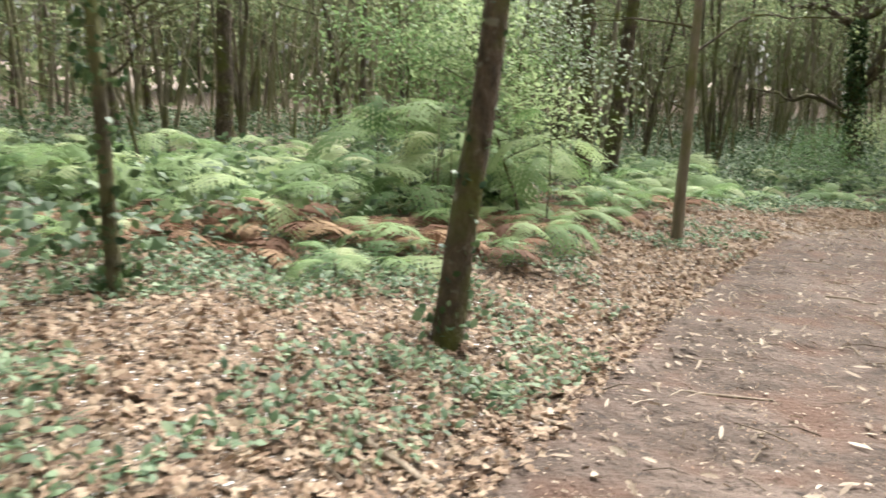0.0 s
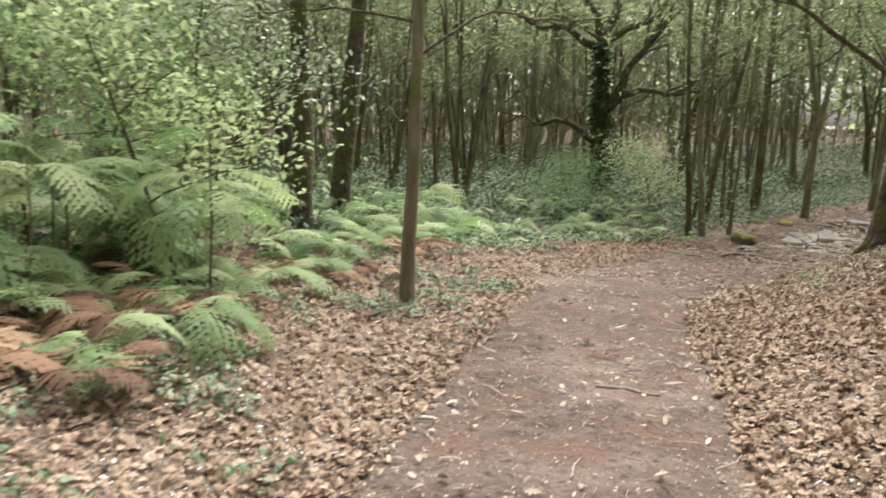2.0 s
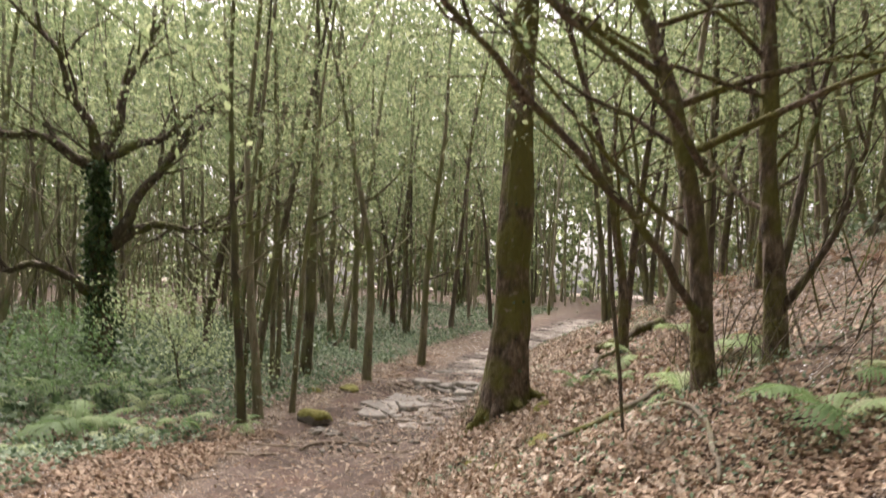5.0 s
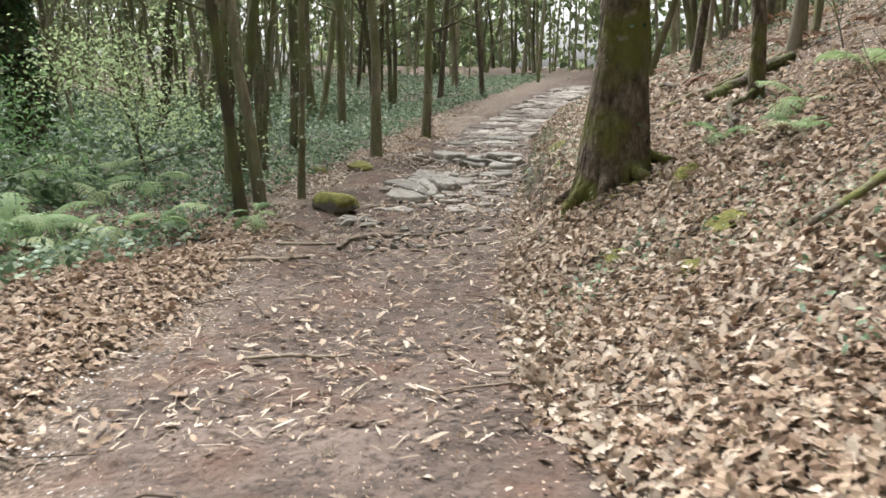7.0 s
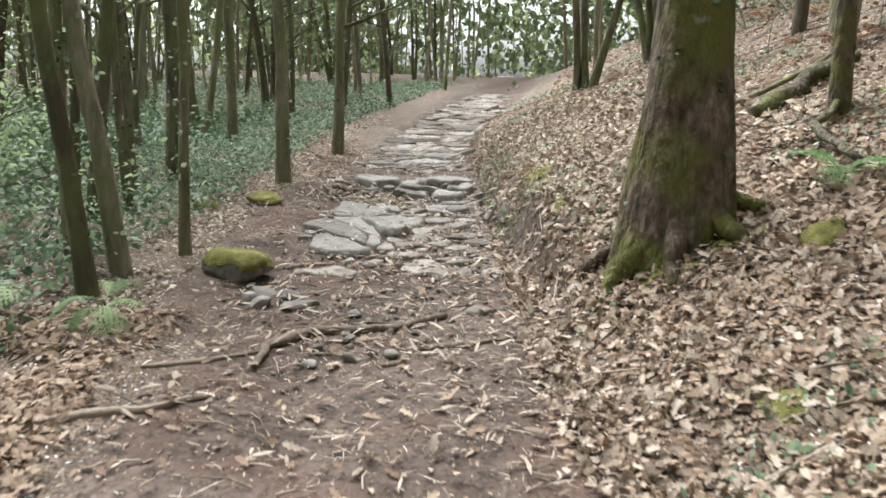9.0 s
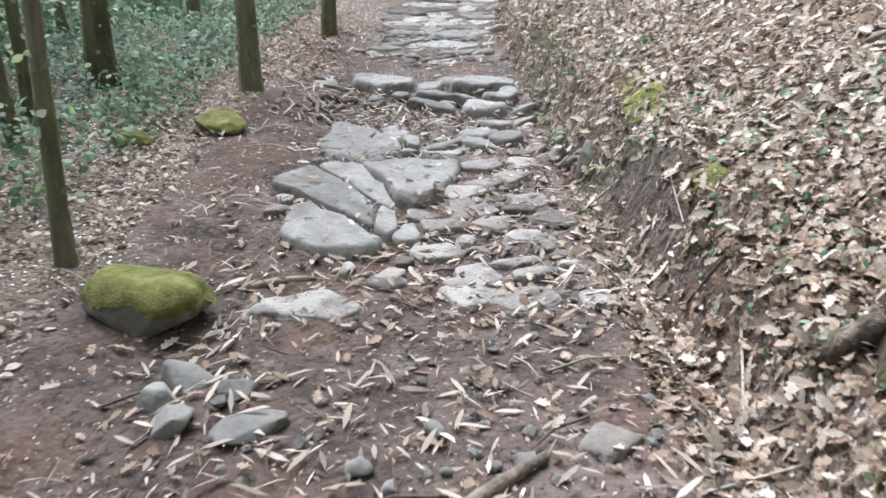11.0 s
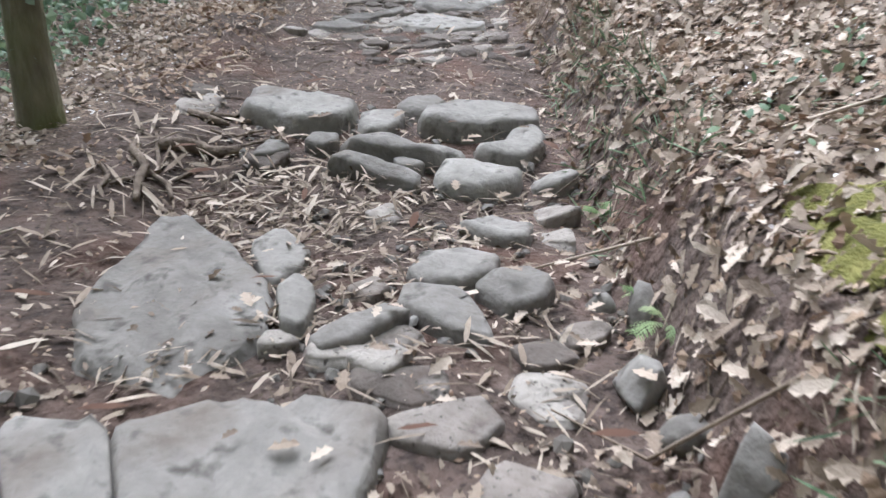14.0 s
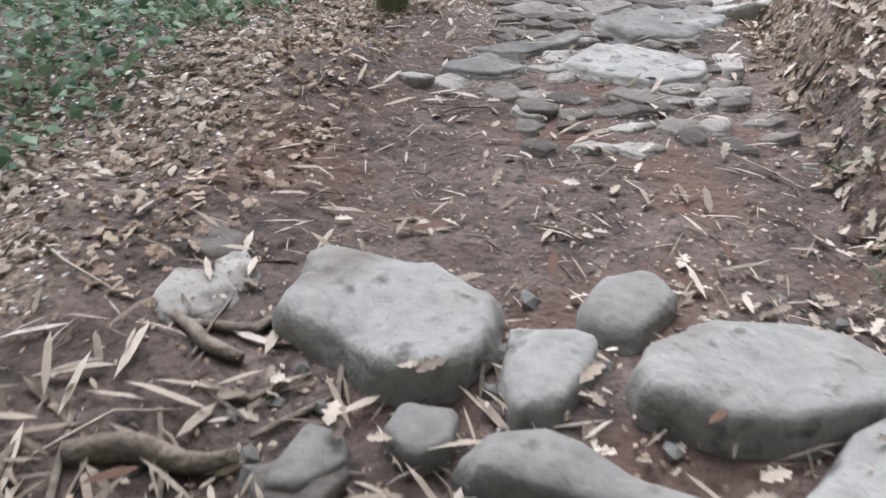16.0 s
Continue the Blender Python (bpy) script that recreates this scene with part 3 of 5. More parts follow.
for x, y, r, sd in ((2.4, 15.05, 0.17, 41), (3.22, 16.8, 0.18, 42), (-5.2, 19.0, 0.22, 43), (0.6, 24.0, 0.15, 44)):
    single("dark upright trunk behind the bracken", x, y, name="dark_trunk_tree", seed=sd, height=13, radius=r, bark=BARK_DARK, wander=0.02, leaves=2500, limb_from=0.4, spread=3, flare=1.2)
# saplings with bright, feathery leaves at eye height
for x, y, h, sd, m, lf in ((0.9, 10.4, 3.2, 51, FERN_GREEN, 0.12), (-0.3, 13.6, 3.4, 52, FERN_GREEN, 0.12), (-0.6, 12.0, 3.0, 53, FERN_GREEN, 0.12), (0.95, 12.9, 4.2, 54, SILVER, 0.12), (11.6, 21.2, 2.0, 55, FERN_GREEN, 0.1), (9.3, 21.0, 1.3, 56, FERN_GREEN, 0.1), (-3.6, 9.6, 4.0, 57, CROWN, 0.07), (1.2, 15.5, 4.0, 58, FERN_GREEN, 0.12)):
    single("pale silvery-leaved sapling under the canopy" if m == SILVER else "bright green feathery sapling above the bracken", x, y, name="sapling", seed=sd, height=h, radius=0.03, bark=BARK_DARK, wander=0.06, limbs=11, spread=1.5, limb_from=0.3 if m != SILVER else 0.42, leaves=3000, leaf=lf * 0.62, leaf_mat=m, arch=0.06, flare=1.0)

# the wood behind
PROTO = [make_tree("woodland_tree", 100 + k, 11 + k % 3 * 2, (0.06, 0.075, 0.085, 0.11, 0.065, 0.085)[k], (BARK_GREEN, BARK, BARK_GREEN, BARK_DARK, BARK_GREEN, BARK)[k], leaves=1900, leaf=0.125, leafy_from=0.34, limb_from=0.14, spread=2.3, wander=0.045, stems=(2, 1, 3, 1, 2, 1)[k], limbs=(7, 13, 5, 13, 7, 12)[k], twigs=2, sides=5, low=0.3, flare=1.15) for k in range(6)]
rng = random.Random(5)
placed = list(SINGLE)
for p in PROTO:
    tagged(p, "tall thin moss-green tree in dense woodland", "tree", group="woodland trees")
count = 0
for _ in range(9000):
    a, r = rng.uniform(0, 2 * math.pi), 38 * rng.random() ** 0.75
    x, y = 12 + r * math.cos(a), 19 + r * math.sin(a)
    s, u = trail_coords(x, y)
    s, u = float(s), float(u)
    if y < 6 and x < 30 and r > 24:
        continue
    if abs(u) < 2.4 or (u > 0 and s < 22 and u < 7) or (u < 0 and s < 17 and u > -8) or (u < 0 and s < 15 and x > -4 and y < 17):
        continue
    if math.hypot(x - 12.2, y - 24.6) < 3.2 or (u < 0 and s < 24 and u > -4.6):
        continue
    k = max(0, min(1, ((x - 4) * 8.2 + (y - 10) * 14.6) / 280.4))
    if math.hypot(x - 4 - 8.2 * k, y - 10 - 14.6 * k) < 2.3:
        continue
    d = min((x - a) ** 2 + (y - b) ** 2 for a, b in placed)
    if d < rng.uniform(0.3, 3.0):
        continue
    placed.append((x, y))
    tr = PROTO[count] if count < 6 else copy_thing(PROTO[rng.randrange(6)], Matrix())
    plant(tr, x, y, rng.uniform(0, 360), rng.uniform(0.75, 1.2))
    count += 1
    if count == 290:
        break

# far woods: stems and leaves past counting
far_rng = np.random.default_rng(8)
V, F = [], []
for _ in range(640):
    a, r = far_rng.uniform(0, 2 * np.pi), far_rng.uniform(24, 60)
    x, y = 12 + r * np.cos(a), 19 + r * np.sin(a)
    if abs(float(trail_coords(x, y)[1])) < 1.8:
        continue
    h, w = far_rng.uniform(9, 15), far_rng.uniform(0.035, 0.1)
    z, bx, by = gz(x, y), far_rng.normal(0, 0.5, 4), far_rng.normal(0, 0.5, 4)
    tube(V, F, [(x + bx[k] * k / 3, y + by[k] * k / 3, z - 0.2 + h * k / 3) for k in range(4)], [w, w * 0.8, w * 0.6, w * 0.25], 5)
tagged(new("far_stems", quick_mesh("far_stems", V, F, BARK_GREEN)), "distant thin trunks of the wood", "trees", kind="stuff")


def foliage(name, label, n, r0, r1, hgt, cell, gaps, size, seed):
    """A ring of leaves round the place, in clumps, with openings that grow with the height."""
    a, r = far_rng.uniform(0, 2 * np.pi, n), far_rng.uniform(r0, r1, n)
    x, y = 12 + r * np.cos(a), 19 + r * np.sin(a)
    clump = 0.7 * hash_noise(x + hgt * 0.8, y - hgt * 0.6, cell, seed) + 0.3 * hash_noise(x - hgt, y + hgt * 0.7, cell * 0.3, seed + 1)
    keep = clump > np.interp(hgt, [0, 4, 9, 16], gaps)
    x, y, hgt = x[keep], y[keep], hgt[keep]
    me = scatter(name, KITE_V * (1, 1.4, 1), KITE_F, np.stack([x, y, ground(x, y) + hgt], 1), turns(far_rng, len(x), 1.5), far_rng.uniform(*size, len(x)), CROWN)
    tagged(new(name, me), label, "foliage", kind="stuff")


foliage("far_foliage", "distant yellow-green foliage of the wood", 230000, 26, 50, np.where(far_rng.random(230000) < 0.4, far_rng.uniform(0, 7, 230000), far_rng.uniform(3, 20, 230000)), 3.2, (0.56, 0.55, 0.44, 0.26), (0.15, 0.32), 61)
foliage("far_foliage", "distant yellow-green foliage of the wood", 120000, 46, 66, far_rng.uniform(0, 30, 120000), 6.0, (0.52, 0.52, 0.38, 0.15), (0.4, 0.9), 65)
foliage("far_foliage", "pale leafy edge of the distant wood", 140000, 66, 80, far_rng.uniform(0, 26, 140000), 7.0, (0.45, 0.47, 0.38, 0.15), (0.7, 1.3), 67)

# leaves of the upper canopy, past counting
n = 220000
s_, u_ = far_rng.uniform(4, 44, n), far_rng.uniform(-24, 20, n)
i_ = np.clip(np.searchsorted(_sta, s_) - 1, 0, len(_seg) - 1)
d_ = _seg[i_] / _len[i_][:, None]
p_ = TRAIL[i_] + d_ * (s_ - _sta[i_])[:, None]
x, y = p_[:, 0] + d_[:, 1] * u_, p_[:, 1] - d_[:, 0] * u_
hgt = far_rng.uniform(4.5, 16, n)
keep = (hash_noise(x + hgt * 0.9, y + hgt * 0.7, 3.0, 63) * 0.65 + hash_noise(x - hgt, y + hgt, 0.9, 64) * 0.35 > 0.47) & ((np.abs(u_) > 3.5) | (hgt > 6)) & ((s_ > 14) | (u_ < -12))
x, y, hgt = x[keep], y[keep], hgt[keep]
me = scatter("canopy_foliage", KITE_V * (1, 1.3, 1), KITE_F, np.stack([x, y, ground(x, y) + hgt], 1), turns(far_rng, len(x), 1.2), far_rng.uniform(0.06, 0.13, len(x)), CROWN)
tagged(new("canopy_foliage", me), "yellow-green leaves of the closed canopy", "foliage", kind="stuff")

# thin crooked stems between the taller trees
V, F = [], []
stem_rng = random.Random(23)
for _ in range(320):
    s_, u_ = stem_rng.uniform(10, 46), -stem_rng.uniform(8.5, 26)
    i = int(np.searchsorted(_sta, s_)) - 1
    d = _seg[i] / _len[i]
    x, y = TRAIL[i] + d * (s_ - _sta[i]) + np.array((d[1], -d[0])) * u_
    k = max(0, min(1, ((x - 2) * 9.95 + (y - 5) * 19.75) / 489))
    if math.hypot(x - 2 - 9.95 * k, y - 5 - 19.75 * k) < 1.3 or (x < 3 and y < 15):
        continue
    r = stem_rng.uniform(0.018, 0.05)
    pts = limb(stem_rng, (x, y, gz(x, y) - 0.1), (stem_rng.gauss(0, 0.12), stem_rng.gauss(0, 0.12), 1), stem_rng.uniform(4, 9), 9, 0.09, 0.03)
    tube(V, F, pts, [r * (1 - 0.75 * m / 9) for m in range(10)], 5)
    for _ in range(3):
        m = stem_rng.randrange(2, 8)
        q = limb(stem_rng, pts[m], (stem_rng.gauss(0, 0.7), stem_rng.gauss(0, 0.7), 0.9), stem_rng.uniform(0.8, 2.6), 5, 0.18, 0.02)
        tube(V, F, q, [r * 0.45 * (1 - 0.75 * c / 5) for c in range(6)], 3)
tagged(new("thin_stems", quick_mesh("thin_stems", V, F, BARK_GREEN)), "thin crooked mossy stems crowding the wood", "trees", kind="stuff")

# brushwood and leaves that close the upper bank
n = 90000
s_, u_, hgt = far_rng.uniform(5, 50, n), far_rng.uniform(8, 30, n), far_rng.uniform(0.3, 13, n)
i_ = np.clip(np.searchsorted(_sta, s_) - 1, 0, len(_seg) - 1)
d_ = _seg[i_] / _len[i_][:, None]
p_ = TRAIL[i_] + d_ * (s_ - _sta[i_])[:, None]
x, y = p_[:, 0] + d_[:, 1] * u_, p_[:, 1] - d_[:, 0] * u_
keep = 0.65 * hash_noise(x + hgt * 0.9, y - hgt * 0.7, 2.6, 71) + 0.35 * hash_noise(x - hgt, y + hgt, 0.8, 72) > 0.53
x, y, hgt = x[keep], y[keep], hgt[keep]
me = scatter("brush_foliage", KITE_V * (1, 1.3, 1), KITE_F, np.stack([x, y, ground(x, y) + hgt], 1), turns(far_rng, len(x), 0.7), far_rng.uniform(0.1, 0.22, len(x)), CROWN)
tagged(new("brush_foliage", me), "grey-green leaves of the brush on the upper bank", "foliage", kind="stuff")
brush_rng = random.Random(17)
V, F = [], []


def shoot(x, y, length, r):
    """A thin bare shoot that rises from the ground and arches over."""
    a = brush_rng.uniform(0, 6.28)
    pts = limb(brush_rng, (x, y, gz(x, y) - 0.05), (math.cos(a) * 0.5, math.sin(a) * 0.5, 1), length, 7, 0.14, -0.03)
    tube(V, F, pts, [r * (1 - 0.8 * k / 7) for k in range(8)], 4)
    for _ in range(2):
        k = brush_rng.randrange(2, 6)
        q = limb(brush_rng, pts[k], (brush_rng.gauss(0, 1), brush_rng.gauss(0, 1), 0.6), length * 0.35, 4, 0.2)
        tube(V, F, q, [r * 0.5 * (1 - 0.7 * c / 4) for c in range(5)], 3)


for _ in range(420):
    s_, u_ = brush_rng.uniform(9, 42), brush_rng.uniform(4.5, 18)
    i = int(np.searchsorted(_sta, s_)) - 1
    d = _seg[i] / _len[i]
    p = TRAIL[i] + d * (s_ - _sta[i]) + np.array((d[1], -d[0])) * u_
    shoot(p[0], p[1], brush_rng.uniform(0.8, 3.2), brush_rng.uniform(0.006, 0.016))
for cx, cy, m in ((11.0, 11.35, 26), (11.65, 10.95, 22), (12.6, 9.7, 14), (10.3, 10.0, 10), (13.6, 12.6, 14)):
    for _ in range(m):
        shoot(cx + brush_rng.gauss(0, 0.3), cy + brush_rng.gauss(0, 0.3), brush_rng.uniform(0.5, 1.7), brush_rng.uniform(0.004, 0.009))
tagged(new("brushwood", quick_mesh("brushwood", V, F, BARK)), "thin bare shoots and dead stalks on the bank", "brushwood", kind="stuff")

# ---- the stone-paved stretch ----
paving = tagged(new("stone_path"), "old path of worn grey granite slabs set in earth", "path", kind="structure")
paving.location = (15, 18.6, 0)
stone_rng = random.Random(77)


def rounded(outline, rounds=2):
    pts = [Vector(p) for p in outline]
    for _ in range(rounds):
        out = []
        for a, b in zip(pts, pts[1:] + pts[:1]):
            out += [a.lerp(b, 0.13), a.lerp(b, 0.87)]
        pts = out
    return pts


def stone(name, x, y, outline, top=0.08, parent=None, mat=None, depth=0.16, rounds=2, wear=1.0):
    """A worn stone with that outline round (x, y), its top so far above the earth, softly rounded and uneven."""
    pts = rounded(outline, rounds)
    seed = Vector((x * 3.1, y * 2.7, 0))
    z0 = gz(x, y)
    e = 0.35
    tilt = (0.7 * (gz(x + e, y) - gz(x - e, y)) / (2 * e) + stone_rng.gauss(0, 0.025), 0.7 * (gz(x, y + e) - gz(x, y - e)) / (2 * e) + stone_rng.gauss(0, 0.025))
    size = min(max(p.length for p in pts), 0.5)
    soft = min(0.026 * wear, size * 0.2, top * 0.6)
    V, F, n = [], [], len(pts)
    a = min(soft / size, 0.16)
    i0 = 1 - 1.5 * a
    rings = ((1.08, -depth), (1.05, top * 0.1), (1.03, top - soft * 1.6), (1.0, top - soft * 0.65), (1 - 0.6 * a, top - soft * 0.18), (i0, top), (i0 * 0.76, top + 0.002), (i0 * 0.5, top + 0.004), (i0 * 0.25, top + 0.004))
    for f, z in rings:
        for p in pts:
            q = p * f
            w = noise.noise(Vector((q.x, q.y, z)) * 6 + seed)
            w2 = noise.noise(Vector((q.x, q.y, z)) * 17 + seed)
            q = q * (1 + 0.1 * w + 0.05 * w2)
            V.append((q.x, q.y, z + (0.042 * w * min(1, size * 3) + 0.014 * w2 if z > 0 else 0) + tilt[0] * q.x + tilt[1] * q.y))
    for i in range(len(rings) - 1):
        for k in range(n):
            a, b = i * n + k, i * n + (k + 1) % n
            F.append((a, b, b + n, a + n))
    me = bpy.data.meshes.new(name)
    me.from_pydata(V, [], F + [tuple(range((len(rings) - 1) * n, len(rings) * n))])
    area = sum(a.x * b.y - a.y * b.x for a, b in zip(pts, pts[1:] + pts[:1]))
    if area < 0:
        me.flip_normals()
    me.polygons.foreach_set("use_smooth", [True] * len(me.polygons))
    me.materials.append(mat or STONE)
    ob = new(name, me)
    if parent is None:
        parent = paving
    if parent:
        ob.parent = parent
        ob.location = Vector((x, y, z0)) - parent.location
    else:
        ob.location = (x, y, z0)
    return ob


def blob(length, width, turn, rng=stone_rng, n=7):
    # an uneven outline of n corners
    out, a0 = [], radians(turn)
    for k in range(n):
        a = 2 * math.pi * k / n + rng.uniform(-0.35, 0.35)
        r = rng.uniform(0.85, 1.2)
        px, py = math.cos(a) * length / 2 * r, math.sin(a) * width / 2 * r
        out.append((px * math.cos(a0) - py * math.sin(a0), px * math.sin(a0) + py * math.cos(a0)))
    return out


def cobble(x, y, length, width, turn, top=None):
    stone("cobble", x, y, blob(length * 1.3, width * 1.5, turn + stone_rng.gauss(0, 8), n=stone_rng.choice((4, 5, 5, 6))), (top or stone_rng.uniform(0.018, 0.05)) * 0.85, mat=STONE_EARTHY, rounds=2, wear=0.6)


stone("slab", 13.54, 18.38, [(-0.22, 0.17), (0.09, 0.33), (0.26, 0.36), (0.20, 0.19), (0.14, -0.04), (-0.01, -0.38), (-0.14, -0.41), (-0.30, -0.18)], 0.055, wear=0.8)
stone("slab", 13.93, 18.65, [(-0.03, 0.47), (0.42, 0.45), (0.20, -0.01), (-0.02, -0.37), (-0.26, -0.47), (-0.22, -0.26), (-0.09, 0.17)], 0.07, wear=0.8)
stone("slab", 14.20, 18.59, [(0.18, 0.49), (0.36, 0.30), (0.07, -0.11), (-0.29, -0.45), (-0.27, -0.32), (-0.05, 0.08)], 0.07, wear=0.8)
stone("slab", 14.54, 18.39, [(0.02, 0.47), (0.27, 0.29), (0.27, 0.14), (0.44, 0.15), (0.42, -0.09), (0.17, -0.22), (-0.29, -0.34), (-0.52, -0.30), (-0.49, -0.16), (-0.26, 0.08)], 0.085, wear=0.8)
stone("paving_stone", 13.72, 18.09, [(0.19, 0.17), (0.10, -0.01), (-0.06, -0.11), (-0.16, -0.10), (-0.09, 0.03)], 0.05, wear=0.8)
stone("paving_stone", 13.69, 17.94, [(0.10, 0.09), (0.16, 0.04), (-0.03, -0.12), (-0.14, -0.05), (-0.10, 0.04)], 0.05, wear=0.8)
stone("slab", 15.17, 19.28, [(-0.02, 0.35), (0.36, 0.53), (0.49, 0.47), (0.37, 0.10), (0.18, -0.26), (0.01, -0.38), (-0.27, -0.45), (-0.44, -0.42), (-0.45, -0.09), (-0.27, 0.17)], 0.05, wear=0.9)
stone("paving_stone", 15.64, 19.24, [(0.00, 0.17), (0.18, 0.16), (0.12, -0.05), (-0.08, -0.16), (-0.23, -0.14)], 0.06, wear=0.9)
stone("paving_stone", 15.33, 18.91, [(0.01, 0.09), (0.19, 0.15), (0.07, -0.04), (-0.12, -0.14), (-0.16, -0.08)], 0.08, wear=0.9)
stone("slab", 16.86, 20.14, [(-0.23, 0.23), (0.09, 0.42), (0.31, 0.13), (0.24, -0.15), (0.09, -0.28), (-0.10, -0.26), (-0.20, -0.12), (-0.19, 0.04)], 0.12, wear=1.5)
stone("paving_stone", 16.97, 19.71, [(-0.08, 0.09), (0.09, 0.18), (0.19, -0.02), (0.08, -0.09), (-0.11, -0.11), (-0.18, -0.04)], 0.075, wear=1.5)
stone("slab", 17.24, 19.26, [(-0.16, 0.28), (0.07, 0.22), (0.30, -0.04), (0.25, -0.25), (0.13, -0.27), (-0.11, -0.14), (-0.22, 0.01), (-0.26, 0.17)], 0.13, wear=1.5)
stone("paving_stone", 17.41, 19.73, [(-0.19, 0.07), (0.08, 0.15), (0.19, 0.03), (0.10, -0.12), (-0.20, -0.11)], 0.075, wear=1.5)
stone("paving_stone", 17.08, 18.95, [(-0.25, 0.11), (0.09, 0.11), (0.24, 0.04), (0.20, -0.06), (0.04, -0.12), (-0.13, -0.09), (-0.20, 0.00)], 0.085, wear=1.5)
stone("slab", 16.71, 19.41, [(-0.13, 0.28), (-0.02, 0.29), (0.07, 0.13), (0.08, -0.06), (0.14, -0.30), (0.07, -0.31), (-0.01, -0.19), (-0.07, 0.01), (-0.15, 0.17)], 0.085, wear=1.5)
stone("paving_stone", 16.48, 19.39, [(-0.07, 0.23), (0.03, 0.20), (0.08, 0.04), (0.04, -0.21), (-0.03, -0.24), (-0.04, -0.09), (-0.04, 0.09)], 0.075, wear=1.5)
stone("paving_stone", 16.68, 18.98, [(-0.13, 0.15), (0.06, 0.18), (0.14, 0.04), (0.15, -0.17), (0.03, -0.21), (-0.11, -0.10), (-0.16, 0.08)], 0.085, wear=1.5)
stone("paving_stone", 16.88, 18.67, [(-0.05, 0.09), (0.08, 0.07), (0.12, -0.05), (0.05, -0.11), (-0.08, -0.06), (-0.11, 0.05)], 0.06, wear=1.5)
stone("paving_stone", 16.64, 19.32, [(-0.01, 0.08), (0.04, 0.06), (0.04, -0.07), (-0.00, -0.08), (-0.05, 0.01)], 0.05, wear=1.5)
stone("paving_stone", 16.61, 19.81, [(-0.06, 0.07), (0.04, 0.10), (0.10, -0.03), (-0.00, -0.08), (-0.08, -0.04)], 0.08, wear=1.5)
stone("paving_stone", 16.39, 19.94, [(-0.13, 0.02), (0.07, 0.10), (0.11, 0.01), (0.03, -0.07), (-0.08, -0.05)], 0.065, wear=1.5)
stone("paving_stone", 16.29, 18.64, [(-0.05, 0.18), (0.10, 0.07), (0.09, -0.10), (-0.05, -0.15), (-0.11, -0.02)], 0.065, wear=1.1)
stone("paving_stone", 15.88, 18.62, [(-0.12, 0.12), (0.06, 0.17), (0.20, 0.03), (0.14, -0.12), (0.02, -0.15), (-0.12, -0.07), (-0.16, 0.04)], 0.065, wear=1.1)
stone("paving_stone", 15.56, 18.47, [(-0.03, 0.17), (0.09, 0.20), (0.18, 0.04), (0.02, -0.17), (-0.06, -0.22), (-0.11, -0.10), (-0.07, 0.07)], 0.065, wear=1.1)
stone("paving_stone", 15.84, 18.34, [(-0.06, 0.14), (0.09, 0.13), (0.13, 0.02), (0.08, -0.11), (-0.05, -0.13), (-0.16, -0.05)], 0.065, wear=1.1)
stone("paving_stone", 15.31, 18.63, [(-0.13, 0.09), (0.06, 0.07), (0.17, -0.02), (0.14, -0.10), (-0.08, -0.04), (-0.18, 0.01)], 0.065, wear=1.1)
stone("slab", 19.60, 20.96, [(-0.24, 0.34), (0.31, 0.40), (0.48, -0.21), (0.02, -0.40), (-0.26, -0.25), (-0.31, 0.09)], 0.045)
stone("slab", 20.67, 21.34, [(-0.36, 0.33), (0.27, 0.33), (0.84, 0.08), (0.27, -0.34), (-0.42, -0.32), (-0.62, -0.05)], 0.045)
stone("paving_stone", 19.08, 21.57, [(-0.23, 0.18), (0.20, 0.16), (0.15, -0.20), (-0.12, -0.13)], 0.045)
stone("slab", 19.65, 21.65, [(-0.33, 0.24), (0.11, 0.06), (0.39, -0.08), (0.13, -0.21), (-0.29, -0.02)], 0.045)
for c in ((14.21, 17.81, 0.32, 0.27, -55), (14.43, 17.96, 0.31, 0.20, -59), (13.97, 18.01, 0.20, 0.10, -59), (13.89, 17.84, 0.25, 0.14, -57), (14.06, 17.58, 0.25, 0.15, -58), (14.27, 17.55, 0.17, 0.09, -55), (14.53, 17.57, 0.30, 0.17, -51), (14.31, 17.33, 0.28, 0.20, -60), (13.96, 17.31, 0.24, 0.11, -63), (13.86, 17.18, 0.14, 0.07, -60), (13.79, 17.43, 0.21, 0.09, -60), (13.77, 17.61, 0.11, 0.10, -58), (13.56, 17.68, 0.23, 0.17, -53), (13.43, 17.37, 0.20, 0.24, -58), (13.67, 17.24, 0.25, 0.08, -63), (13.55, 17.12, 0.22, 0.09, -61),):
    cobble(*c)
for c in ((13.82, 17.07, 0.12, 0.07, -57), (13.76, 17.00, 0.13, 0.07, -57), (13.17, 17.72, 0.12, 0.14, -63), (13.17, 17.98, 0.07, 0.11, -61), (14.67, 17.98, 0.27, 0.18, -57), (14.90, 17.85, 0.23, 0.23, -54), (15.04, 18.15, 0.24, 0.16, -58), (15.36, 17.97, 0.20, 0.19, -53), (14.41, 17.72, 0.08, 0.10, -54), (14.32, 17.66, 0.07, 0.07, -62), (15.28, 18.60, 0.32, 0.18, -57), (15.16, 18.39, 0.22, 0.14, -62), (13.59, 18.80, 0.14, 0.09, -43), (13.78, 18.87, 0.10, 0.09, -39), (13.36, 17.75, 0.10, 0.08, -64), (13.27, 17.37, 0.12, 0.10, -53),):
    cobble(*c)
